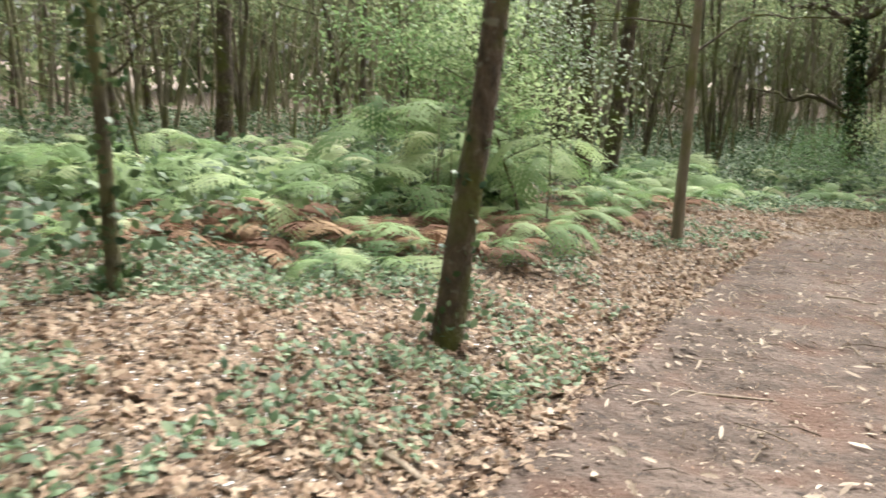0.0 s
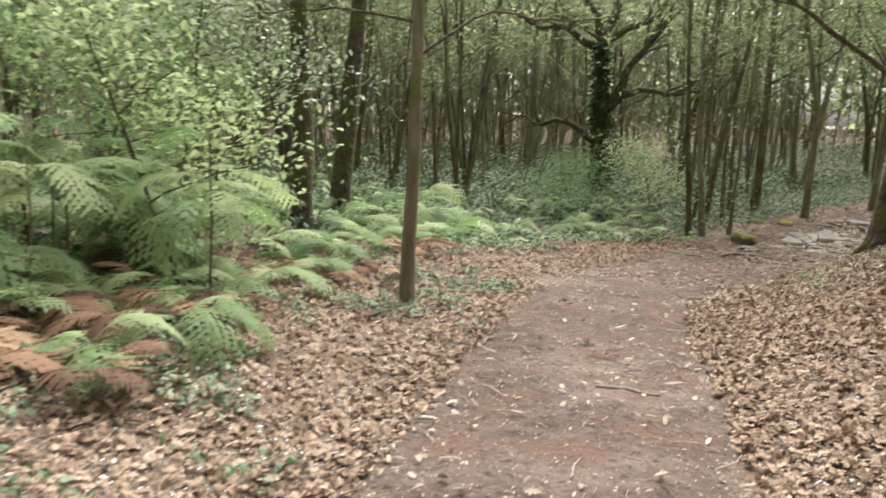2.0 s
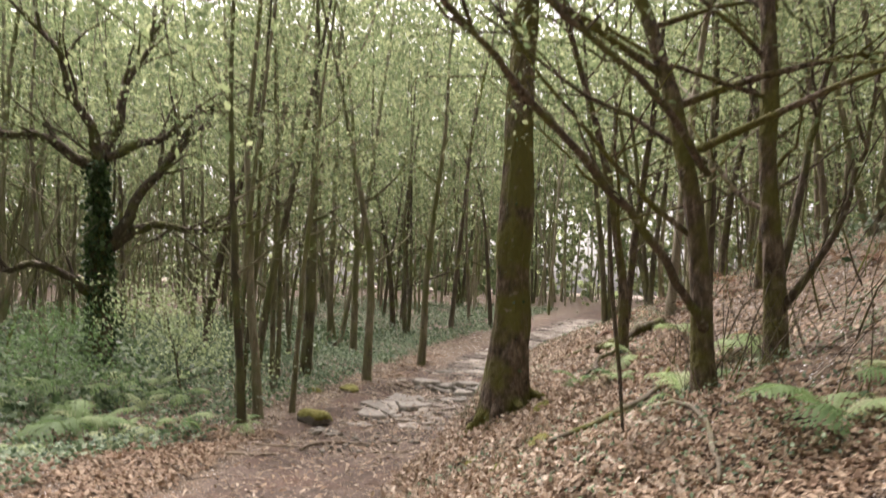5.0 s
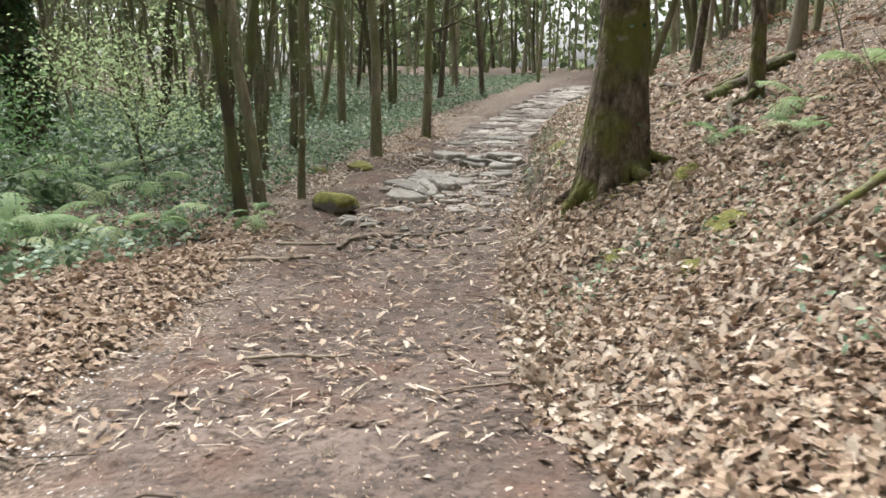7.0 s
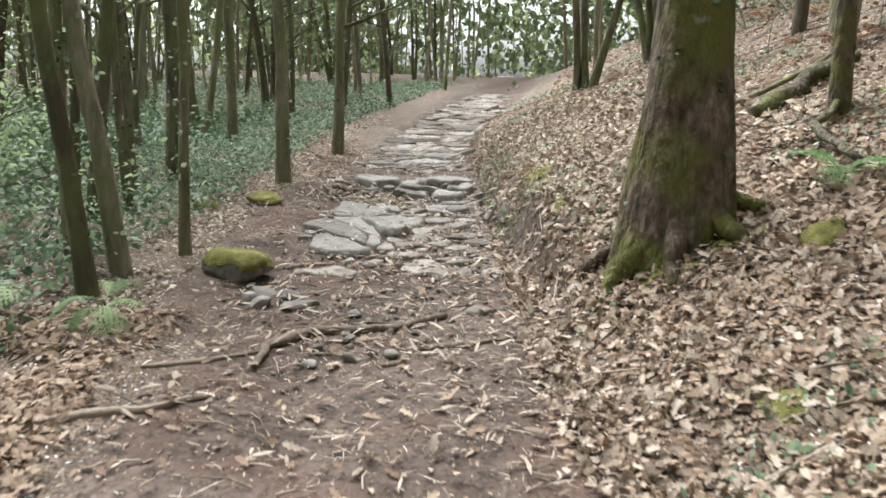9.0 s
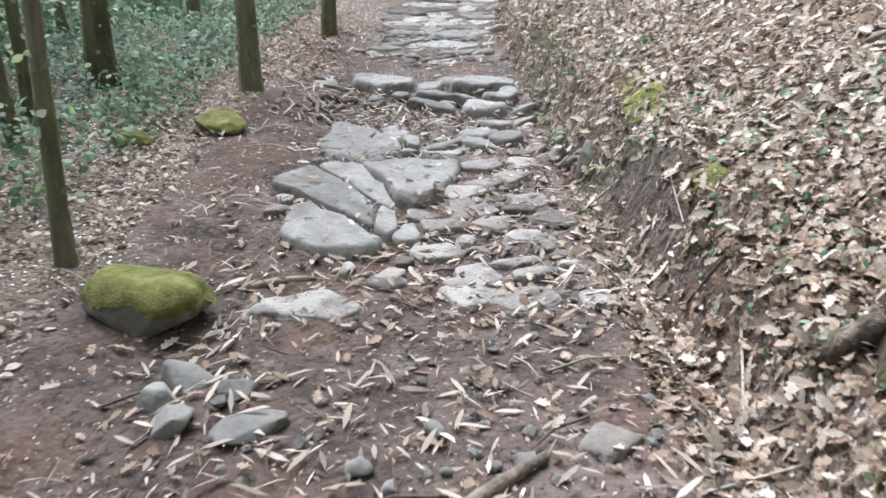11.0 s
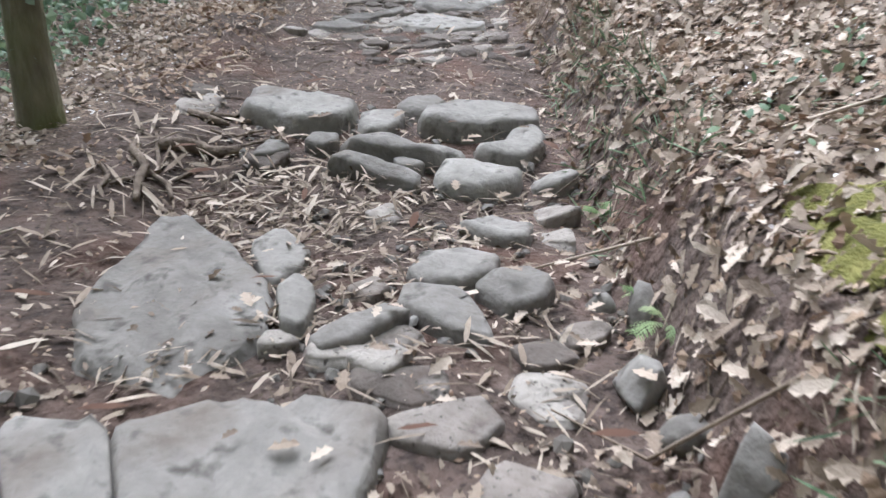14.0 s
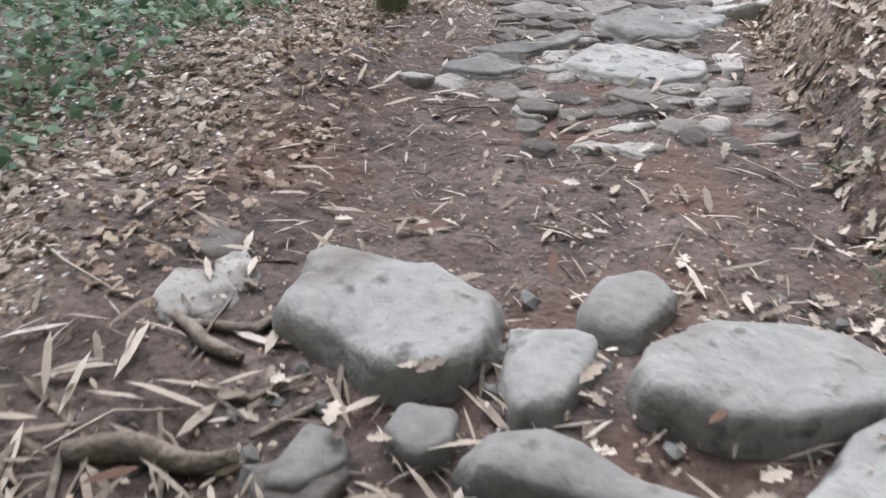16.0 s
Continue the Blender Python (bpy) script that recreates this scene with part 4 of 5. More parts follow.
for c in ((16.32, 19.91, 0.20, 0.22, -49), (15.54, 18.08, 0.20, 0.13, -54), (15.13, 18.82, 0.11, 0.09, -56), (15.71, 18.04, 0.14, 0.12, -62), (15.58, 18.79, 0.14, 0.12, -52), (16.39, 18.44, 0.12, 0.24, -43), (15.22, 18.48, 0.17, 0.12, -59), (16.64, 18.54, 0.19, 0.12, -51), (16.75, 20.72, 0.13, 0.19, -33), (16.21, 19.16, 0.12, 0.17, -57),):
    cobble(*c)
for c in ((16.80, 20.85, 0.14, 0.13, -40), (16.59, 20.67, 0.20, 0.20, -36), (18.83, 21.27, 0.17, 0.23, -50), (18.82, 21.60, 0.22, 0.21, -35), (19.18, 20.63, 0.33, 0.19, -55), (18.74, 20.99, 0.17, 0.15, -44), (20.07, 20.61, 0.15, 0.36, -61), (18.63, 21.67, 0.15, 0.09, -12),):
    cobble(*c)
for c in ((12.73, 17.87, 0.42, 0.24, -60), (13.30, 17.08, 0.36, 0.18, -60), (13.49, 16.73, 0.17, 0.14, -56), (13.20, 17.30, 0.20, 0.21, -53), (13.13, 17.72, 0.16, 0.16, -71), (12.39, 16.31, 0.18, 0.16, -62),):
    cobble(*c)

# the paving goes on uphill, in uneven rows across the trail
for row in range(34):
    s = 29.2 + row * 0.52
    i = int(np.searchsorted(_sta, s)) - 1
    d = Vector((*(_seg[i] / _len[i]), 0))
    c = Vector((*(TRAIL[i] + _seg[i] / _len[i] * (s - _sta[i])), 0))
    side = Vector((d.y, -d.x, 0))
    u = -0.95 + stone_rng.uniform(0, 0.15)
    while u < 0.8:
        w = stone_rng.uniform(0.3, 0.95)
        p = c + side * (u + w / 2) + d * stone_rng.uniform(-0.2, 0.2)
        if s > 31.2 or p.x + p.y < 39.3 or p.x + p.y > 42.4:
            cobble(p.x, p.y, w * 0.97, stone_rng.uniform(0.4, 0.54), math.degrees(math.atan2(side.y, side.x)), stone_rng.uniform(0.02, 0.06))
        u += w + stone_rng.uniform(-0.03, 0.04)

# small cobbles packed between the larger slabs of the next paved stretch
for i in range(14):
    for j in range(6):
        f, u = 3.4 + i * 0.23 + stone_rng.uniform(-0.06, 0.06), 0.45 + j * 0.2 + stone_rng.uniform(-0.05, 0.05)
        cobble(15.5 + f * 0.755 + u * 0.656, 18.8 + f * 0.656 - u * 0.755, stone_rng.uniform(0.12, 0.24), stone_rng.uniform(0.09, 0.15), stone_rng.uniform(-60, -30), stone_rng.uniform(0.02, 0.035))


def part(name, me, parent, label=""):
    ob = new(name, me)
    ob.parent = parent
    if label:
        ob["label"] = label
    return ob


def boulder(label, x, y, size, seed, moss=True, sink=0.35, category="boulder", name="mossy_boulder"):
    """A rounded rock bedded in the earth, with a cushion of moss on its upper side."""
    root = tagged(new(name), label, category)
    root.location = (x, y, gz(x, y))
    rng = random.Random(seed)
    turn = Matrix.Rotation(rng.uniform(0, 6.28), 3, "Z")
    planes = [(Vector((rng.gauss(0, 1), rng.gauss(0, 1), rng.gauss(0, 1))).normalized(), rng.uniform(0.72, 0.95) if moss else rng.uniform(0.42, 0.7)) for _ in range(12)]

    def body(grow, cap):
        bm = bmesh.new()
        bmesh.ops.create_icosphere(bm, subdivisions=4 if size[0] > 0.1 else 3 if size[0] > 0.085 else 2, radius=1)
        for v in bm.verts:
            p = v.co.copy()
            w = 1 + 0.22 * noise.noise(p * 1.1 + Vector((seed, 0, 0))) + 0.09 * noise.noise(p * 3 + Vector((0, seed, 0)))
            if cap:
                w += 0.035 * noise.noise(p * 9) + 0.015 * noise.noise(p * 25)
            f = p * w
            for nv, off in planes:
                over = f.dot(nv) - off
                if over > 0:
                    f -= nv * (over * 0.92)
            f.z = min(f.z, 0.75 + 0.1 * f.z)
            v.co = turn @ Vector((f.x * size[0] * grow, f.y * size[1] * grow, (f.z + 1 - 2 * sink) * size[2] * grow))
        if cap:
            gone = [f for f in bm.faces if f.normal.z < 0.05 + 0.35 * noise.noise(f.calc_center_median() * 5 + Vector((seed, 1, 2)))]
            bmesh.ops.delete(bm, geom=gone, context="FACES")
        me = bpy.data.meshes.new("rock")
        bm.to_mesh(me)
        bm.free()
        me.polygons.foreach_set("use_smooth", [True] * len(me.polygons))
        me.materials.append(MOSS if cap else STONE)
        return me
    part("rock", body(1, False), root)
    if moss:
        part("moss", body(1.05, True), root, "yellow-green moss cushion")
    return root


boulder("boulder under a thick yellow-green moss cushion", 12.33, 18.5, (0.3, 0.24, 0.17), 3)
boulder("low mossy stone beside the trail", 14.95, 20.5, (0.34, 0.22, 0.1), 5)
boulder("small mossy stone in the leaf litter", 14.2, 20.7, (0.16, 0.13, 0.1), 6)


def moss_patch(label, x, y, length, width, turn, thick=0.07, seed=1):
    """A ragged cushion of moss that follows the ground, thick in the middle and thinning out."""
    n, m = 46, 30
    a, b = np.meshgrid(np.linspace(-1, 1, n), np.linspace(-1, 1, m))
    c, d = math.cos(radians(turn)), math.sin(radians(turn))
    X, Y = x + a * length * c - b * width * d, y + a * length * d + b * width * c
    rim = 1 - np.hypot(a, b) + (hash_noise(X, Y, 0.13, seed) - 0.5) * 0.7 + (hash_noise(X, Y, 0.045, seed + 1) - 0.5) * 0.35
    Z = ground(X, Y) + thick * np.sqrt(np.clip(rim, 0, 1)) + (hash_noise(X, Y, 0.05, seed + 2) - 0.5) * 0.022 - 0.012
    i = np.arange(n * m).reshape(m, n)
    faces = np.stack([i[:-1, :-1], i[:-1, 1:], i[1:, 1:], i[1:, :-1]], -1).reshape(-1, 4)
    faces = faces[(rim.ravel()[faces] > 0).all(1)]
    z0 = gz(x, y)
    me = quick_mesh("moss_patch", np.stack([X - x, Y - y, Z - z0], -1).reshape(-1, 3), faces, MOSS)
    ob = new("moss_patch", me)
    ob.location = (x, y, z0)
    tagged(ob, label, "moss")


moss_patch("yellow-green moss draped over the bank's edge", 15.7, 17.36, 0.36, 0.14, 25, 0.07, 81)
moss_patch("ragged moss cushion hanging on the earth bank", 15.2, 17.08, 0.3, 0.15, 30, 0.07, 82)
moss_patch("moss cushion among dry leaves on the bank", 14.28, 16.3, 0.16, 0.1, 20, 0.05, 83)
moss_patch("small moss cushion among dry leaves", 14.0, 16.4, 0.1, 0.07, 40, 0.04, 84)
moss_patch("small moss cushion among dry leaves", 12.47, 14.2, 0.18, 0.13, 10, 0.11, 85)
moss_patch("small moss cushion among dry leaves", 11.03, 14.2, 0.13, 0.1, 60, 0.06, 86)
moss_patch("moss cushion on the leafy bank", 11.25, 13.42, 0.22, 0.14, 35, 0.1, 87)
moss_patch("moss cushion on the leafy bank", 10.4, 13.35, 0.15, 0.12, 15, 0.08, 88)
moss_patch("moss creeping round the oak's foot", 12.62, 15.1, 0.22, 0.16, 80, 0.06, 89)
moss_patch("moss creeping round the oak's foot", 12.75, 14.72, 0.25, 0.14, 140, 0.06, 90)
boulder("moss-topped rock on the leafy bank", 10.3, 9.3, (0.35, 0.28, 0.2), 13, sink=0.5)
for x, y, sx, sy, sz, sd in ((11.73, 17.72, 0.12, 0.1, 0.08, 1), (11.86, 17.45, 0.16, 0.12, 0.09, 2), (12.02, 17.66, 0.13, 0.1, 0.07, 3), (12.05, 17.95, 0.16, 0.12, 0.11, 4), (11.85, 17.9, 0.13, 0.1, 0.1, 5), (12.2, 16.55, 0.07, 0.06, 0.05, 6)):
    tagged(boulder("broken grey stone lying beside the trail", x, y, (sx, sy, sz), sd + 20, False, 0.5, "rock", "loose_rock"), group="loose rocks")
for x, y, sx, sy, sz, sd in ((15.83, 17.88, 0.05, 0.1, 0.15, 1), (15.5, 17.76, 0.13, 0.09, 0.17, 2), (15.95, 18.05, 0.06, 0.07, 0.08, 3), (15.1, 17.4, 0.13, 0.1, 0.17, 4), (15.32, 17.58, 0.1, 0.07, 0.07, 5)):
    tagged(boulder("grey stone edging the bank beside the path", x, y, (sx, sy, sz), sd + 40, False, 0.5, "rock", "bank_stone"), group="bank stones")
for k in range(26):
    x, y = 11.55 + stone_rng.gauss(0, 0.4), 16.72 + stone_rng.gauss(0, 0.2)
    r = stone_rng.uniform(0.025, 0.06)
    tagged(boulder("small rubble stone among exposed roots", x, y, (r * 1.3, r, r * 0.8), k + 60, False, 0.3, "rock", "rubble_stone"), group="rubble stones")


# ---- roots and fallen wood ----
def stick(name, label, category, pts, r, mat, lift=0.0, n=7, group=""):
    """A bent piece of wood lying on the ground along plan points."""
    P = []
    for a, b in zip(pts, pts[1:]):
        for k in range(4):
            P.append(Vector(a).lerp(Vector(b), k / 4))
    P.append(Vector(pts[-1]))
    Q = []
    for i, p in enumerate(P):
        j = Vector((noise.noise(Vector((p.x * 4, p.y * 4, 1))), noise.noise(Vector((p.x * 4, p.y * 4, 7))), 0)) * r * 2.0
        z = gz(p.x, p.y) if len(p) == 2 else p.z
        Q.append(Vector((p.x + j.x, p.y + j.y, z + lift + r * 0.25)))
    V, F = [], []
    m = len(Q)
    c = Q[m // 2]
    rad = [r * (0.55 + 0.45 * math.sin(math.pi * (0.12 + 0.8 * i / (m - 1)))) for i in range(m)]
    tube(V, F, [q - c for q in Q], rad, n, 0.35)
    F.append(tuple(range(n - 1, -1, -1)))
    F.append(tuple(range((m - 1) * n, m * n)))
    me = bpy.data.meshes.new(name)
    me.from_pydata(V, [], F)
    me.polygons.foreach_set("use_smooth", [True] * len(me.polygons))
    me.materials.append(mat)
    ob = new(name, me)
    ob.location = c
    return tagged(ob, label, category, group)


stick("exposed_root", "thick exposed tree root crossing the earth trail", "root", [(10.7, 16.82), (10.95, 17.0), (11.25, 16.98), (11.6, 16.82), (11.85, 16.6), (12.2, 16.47)], 0.032, ROOT, 0.015)
stick("exposed_root", "smooth worn root flush with the trail", "root", [(11.5, 16.35), (11.8, 16.12), (12.1, 15.9)], 0.022, ROOT, 0.0)
stick("exposed_root", "short curved root in the earth", "root", [(11.1, 16.3), (11.3, 16.25), (11.45, 16.35)], 0.02, ROOT)
for k in range(6):
    x, y = 15.6 + stone_rng.uniform(0, 1.3), 20.0 + stone_rng.uniform(0, 0.75)
    a = stone_rng.uniform(-1.2, 0.6)
    L = stone_rng.uniform(0.12, 0.3)
    stick("exposed_root", "thin bare root twisting out of the earth bank", "root", [(x, y), (x + math.cos(a) * L, y + math.sin(a) * L), (x + math.cos(a + 0.5) * L * 2, y + math.sin(a + 0.5) * L * 2)], stone_rng.uniform(0.008, 0.016), ROOT, 0.012, 6, "roots in the earth bank")
stick("exposed_root", "twisted bare root standing out of the earth", "root", [(15.95, 20.38), (15.86, 20.3), (15.83, 20.18), (15.72, 20.1), (15.62, 20.02)], 0.02, ROOT, 0.03, 9, "roots in the earth bank")
stick("exposed_root", "forked bare root in the earth", "root", [(15.83, 20.18), (15.84, 20.05), (15.78, 19.98)], 0.013, ROOT, 0.02, 8, "roots in the earth bank")
stick("exposed_root", "thick smooth root flush with the earth", "root", [(16.02, 20.32), (16.14, 20.22), (16.3, 20.1)], 0.034, ROOT, 0.012, 10, "roots in the earth bank")
stick("exposed_root", "smooth root running to the stone step", "root", [(16.5, 20.6), (16.45, 20.45), (16.52, 20.36)], 0.022, ROOT, 0.012, 9, "roots in the earth bank")
stick("exposed_root", "thin curved root in the earth", "root", [(15.7, 20.35), (15.66, 20.22), (15.56, 20.15)], 0.011, ROOT, 0.012, 7, "roots in the earth bank")
stick("fallen_branch", "dead branch lying in leaf litter", "branch", [(-0.75, 3.6), (-0.4, 3.5), (0.0, 3.2)], 0.028, STICK)
stick("fallen_branch", "dead branch lying in leaf litter", "branch", [(0.35, 4.25), (0.7, 4.1)], 0.02, STICK)
stick("fallen_branch", "thin dark twig on the trail", "branch", [(1.6, 4.95), (2.05, 4.85)], 0.012, STICK)
stick("fallen_branch", "thin dark twig on the trail", "branch", [(4.0, 8.5), (4.4, 8.2)], 0.016, STICK)
stick("fallen_branch", "bleached stick lying along the trail", "branch", [(8.0, 14.9), (8.3, 14.65), (8.5, 14.6)], 0.014, STICK)
stick("fallen_branch", "bleached stick lying along the trail", "branch", [(9.3, 17.1), (9.8, 16.85), (10.2, 16.7)], 0.025, STICK)
stick("fallen_branch", "bleached stick lying along the trail", "branch", [(10.2, 17.2), (10.9, 17.0)], 0.018, STICK)
stick("fallen_branch", "flat piece of broken wood on the earth", "branch", [(12.75, 18.3), (13.05, 18.05)], 0.022, STICK)
stick("fallen_branch", "grey branch on the leafy bank", "branch", [(15.2, 15.9), (15.9, 15.3), (16.6, 14.6)], 0.028, BARK, 0.05)
stick("fallen_log", "dark weathered log on the bank", "log", [(15.3, 15.2), (15.8, 14.9), (16.3, 14.4)], 0.09, BARK_DARK, 0.04, 12)
stick("fallen_branch", "dead branch lying across the bank", "branch", [(10.2, 12.6), (11.4, 12.3), (12.6, 12.5)], 0.03, BARK, 0.1, 8)
stick("fallen_branch", "dead branch lying across the bank", "branch", [(9.0, 10.4), (9.9, 10.9), (10.6, 11.8)], 0.022, BARK, 0.06, 8)
stick("fallen_branch", "dead branch lying across the bank", "branch", [(17.2, 15.8), (18.0, 16.6), (19.0, 17.3)], 0.04, BARK, 0.1, 8)
stick("fallen_branch", "dead branch lying across the bank", "branch", [(13.4, 14.1), (14.4, 14.5), (15.1, 14.3)], 0.035, BARK_DARK, 0.12, 8)
stick("fallen_branch", "thin dead branch standing in the leaf litter", "branch", [(9.9, 11.6, gz(9.9, 11.6) - 0.05), (9.95, 11.7, gz(9.9, 11.6) + 0.5), (9.9, 11.75, gz(9.9, 11.6) + 1.1), (9.85, 11.8, gz(9.9, 11.6) + 2.0)], 0.018, BARK_DARK, 0, 6)
# rubble bedded between the slabs
nr = np.random.default_rng(31)
LUMP = bmesh.new()
bmesh.ops.create_icosphere(LUMP, subdivisions=1, radius=1)
lump_v = np.array([v.co[:] for v in LUMP.verts]) * (1, 0.8, 0.55)
lump_v += nr.normal(0, 0.1, lump_v.shape)
lump_f = np.array([[v.index for v in f.verts] for f in LUMP.faces])
LUMP.free()


# ---- ferns ----
def frond_mesh(name, length, droop, seed, mat):
    """One bracken frond: an arching stalk with paired, toothed side leaflets."""
    rng = random.Random(seed)
    V, F = [], []
    spine = []
    n = 15
    for i in range(n + 1):
        f = i / n
        spine.append(Vector((length * (f - 0.18 * droop * f * f), 0, length * (0.75 * f - (0.5 + 0.45 * droop) * f * f))))
    for i in range(n):
        a, b = spine[i], spine[i + 1]
        w = 0.006 * length * (1 - i / n) + 0.002
        k = len(V)
        V += [(a.x, -w, a.z), (a.x, w, a.z), (b.x, w, b.z), (b.x, -w, b.z)]
        F.append((k, k + 1, k + 2, k + 3))
    for i in range(3, n + 1):
        f = i / n
        L = length * 0.36 * math.sin(math.pi * min(1, 0.18 + 0.8 * (1 - f) ** 0.8)) * rng.uniform(0.85, 1.1)
        d = (spine[i] - spine[i - 1]).normalized()
        for sgn in (-1, 1):
            out = (d * 0.45 + Vector((0, sgn, -0.15 + rng.gauss(0, 0.08)))).normalized()
            for m in range(4):
                g0, g1 = m / 4, (m + 1) / 4
                p0, p1 = spine[i] + out * L * g0, spine[i] + out * L * g1
                w = L * 0.15 * (1 - g0) + 0.004
                sag = Vector((0, 0, -L * 0.16 * g1 * g1))
                k = len(V)
                V += [tuple(p0), tuple(p0 + d * w * 1.35 + sag * 0.6 + (p1 - p0) * 0.3), tuple(p1 + sag), tuple(p0 - d * w * 1.1 + sag * 0.6 + (p1 - p0) * 0.5)]
                F.append((k, k + 3, k + 2, k + 1))
    return quick_mesh(name, V, F, mat, False)


GREEN_FRONDS = [frond_mesh("frond", 1.0, 0.3 + 0.25 * k, 300 + k, FERN_GREEN) for k in range(4)]
BROWN_FRONDS = [frond_mesh("frond", 0.9, 0.45 + 0.17 * k, 320 + k, FERN_BROWN) for k in range(3)]
fern_rng = random.Random(9)


def fern(x, y, size, brown=False, fronds=6, label="", rise=0.0, spread=1.0):
    root = new("fern")
    root.location = (x, y, gz(x, y))
    for k in range(fronds):
        fr = new("frond", fern_rng.choice(BROWN_FRONDS if brown else GREEN_FRONDS))
        fr.parent = root
        a = 360 * k / fronds + fern_rng.uniform(-25, 25)
        fr.matrix_basis = pose(0, 0, rise * fern_rng.uniform(0.6, 1), fern_rng.gauss(0, 10), fern_rng.gauss(0 if rise else -12, 12), a) @ Matrix.Scale(size * fern_rng.uniform(0.75, 1.15), 4)
    if rise:
        V, F = [], []
        tube(V, F, [(0, 0, -0.05), (0.02, 0.01, rise * 0.5), (0, 0, rise)], [0.012, 0.01, 0.006], 5)
        new("stalk", quick_mesh("stalk", V, F, BARK_GREEN)).parent = root
    return tagged(root, label or ("dead red-brown bracken collapsed over leaf litter" if brown else "green bracken fern with arching fronds"), "fern", "dead bracken" if brown else "bracken")


# tall bracken at eye height
for _ in range(13):
    fern(fern_rng.uniform(-1.6, 1.3), fern_rng.uniform(9.6, 13.5), fern_rng.uniform(0.75, 1.05), False, 6, "tall bright green bracken at shoulder height", rise=fern_rng.uniform(0.6, 1.6))
made = 0
while made < 150:
    s, u = fern_rng.uniform(4, 19), -fern_rng.uniform(3.2, 10.5)
    i = int(np.searchsorted(_sta, s)) - 1
    d = _seg[i] / _len[i]
    p = TRAIL[i] + d * (s - _sta[i]) + np.array((d[1], -d[0])) * u
    if hash_noise(p[0], p[1], 1.8, 31) < 0.33:
        continue
    fern(p[0], p[1], fern_rng.uniform(0.55, 0.95), False, 5, rise=fern_rng.uniform(0.1, 0.5) if u < -4.2 else 0.0)
    made += 1
for _ in range(34):
    s, u = fern_rng.uniform(4.5, 12), -fern_rng.uniform(2.4, 4.6)
    i = int(np.searchsorted(_sta, s)) - 1
    d = _seg[i] / _len[i]
    p = TRAIL[i] + d * (s - _sta[i]) + np.array((d[1], -d[0])) * u
    fern(p[0], p[1], fern_rng.uniform(0.4, 0.75), fern_rng.random() < 0.75, 5)
for x, y, z in ((-2.2, 7.6, 0.8), (-1.8, 7.2, 0.8), (-2.8, 7.3, 0.8), (-2.4, 7.9, 0.8), (-3.3, 8.0, 0.7), (-1.5, 7.6, 0.8), (-1.9, 8.2, 0.9), (-2.6, 6.9, 0.7), (-3.6, 7.2, 0.8), (-0.6, 8.6, 0.7), (0.6, 9.0, 0.7), (1.2, 9.3, 0.6)):
    fern(x, y, z, True, 7)
for _ in range(34):
    s, u = fern_rng.uniform(17, 34), fern_rng.uniform(3.0, 9)
    i = int(np.searchsorted(_sta, s)) - 1
    d = _seg[i] / _len[i]
    p = TRAIL[i] + d * (s - _sta[i]) + np.array((d[1], -d[0])) * u
    fern(p[0], p[1], fern_rng.uniform(0.35, 0.6), True, 5, "dead tan bracken lying on the leafy bank")
for x, y, z in ((-0.7, 7.7, 0.6), (-0.9, 6.3, 0.45), (0.5, 7.9, 0.55), (1.0, 8.6, 0.6), (-3.0, 6.4, 0.6)):
    fern(x, y, z, False, 5, "pale yellowing bracken over the leaf litter", rise=0.2)
for x, y, z in ((9.7, 9.9, 0.7), (10.2, 9.5, 0.6), (11.6, 11.9, 0.6), (12.5, 11.5, 0.7), (13.4, 14.2, 0.45), (13.9, 13.6, 0.5), (14.6, 13.2, 0.5), (13.0, 13.4, 0.4)):
    fern(x, y, z, False, 6, "green fern growing on the leafy bank")
for x, y, z in ((10.6, 17.9, 0.35), (10.0, 18.6, 0.5), (9.4, 18.9, 0.6), (10.9, 20.2, 0.6), (10.2, 20.8, 0.7), (11.2, 21.5, 0.7), (9.0, 20.0, 0.6), (8.6, 19.0, 0.6)):
    fern(x, y, z * 0.9, False, 6, rise=0.2)
for x, y, z in ((15.72, 17.78, 0.13), (15.9, 17.9, 0.1), (14.9, 17.25, 0.1), (16.6, 18.3, 0.12)):
    fern(x, y, z, False, 5, "tiny fern seedling at the foot of the bank")


# ---- leaf litter, herbs, twigs: countless small pieces ----
def along(nrng, n, s0, s1, u0, u1, skew=1.0):
    """Points in the plan, between those distances along and across the trail."""
    s = nrng.uniform(s0, s1, n)
    u = u0 + (u1 - u0) * nrng.uniform(0, 1, n) ** skew
    i = np.clip(np.searchsorted(_sta, s) - 1, 0, len(_seg) - 1)
    d = _seg[i] / _len[i][:, None]
    p = TRAIL[i] + d * (s - _sta[i])[:, None]
    h = np.interp(s, (_sta[:-1] + _sta[1:]) / 2, np.unwrap(np.arctan2(_seg[:, 1], _seg[:, 0])))
    return p[:, 0] + np.sin(h) * u, p[:, 1] - np.cos(h) * u


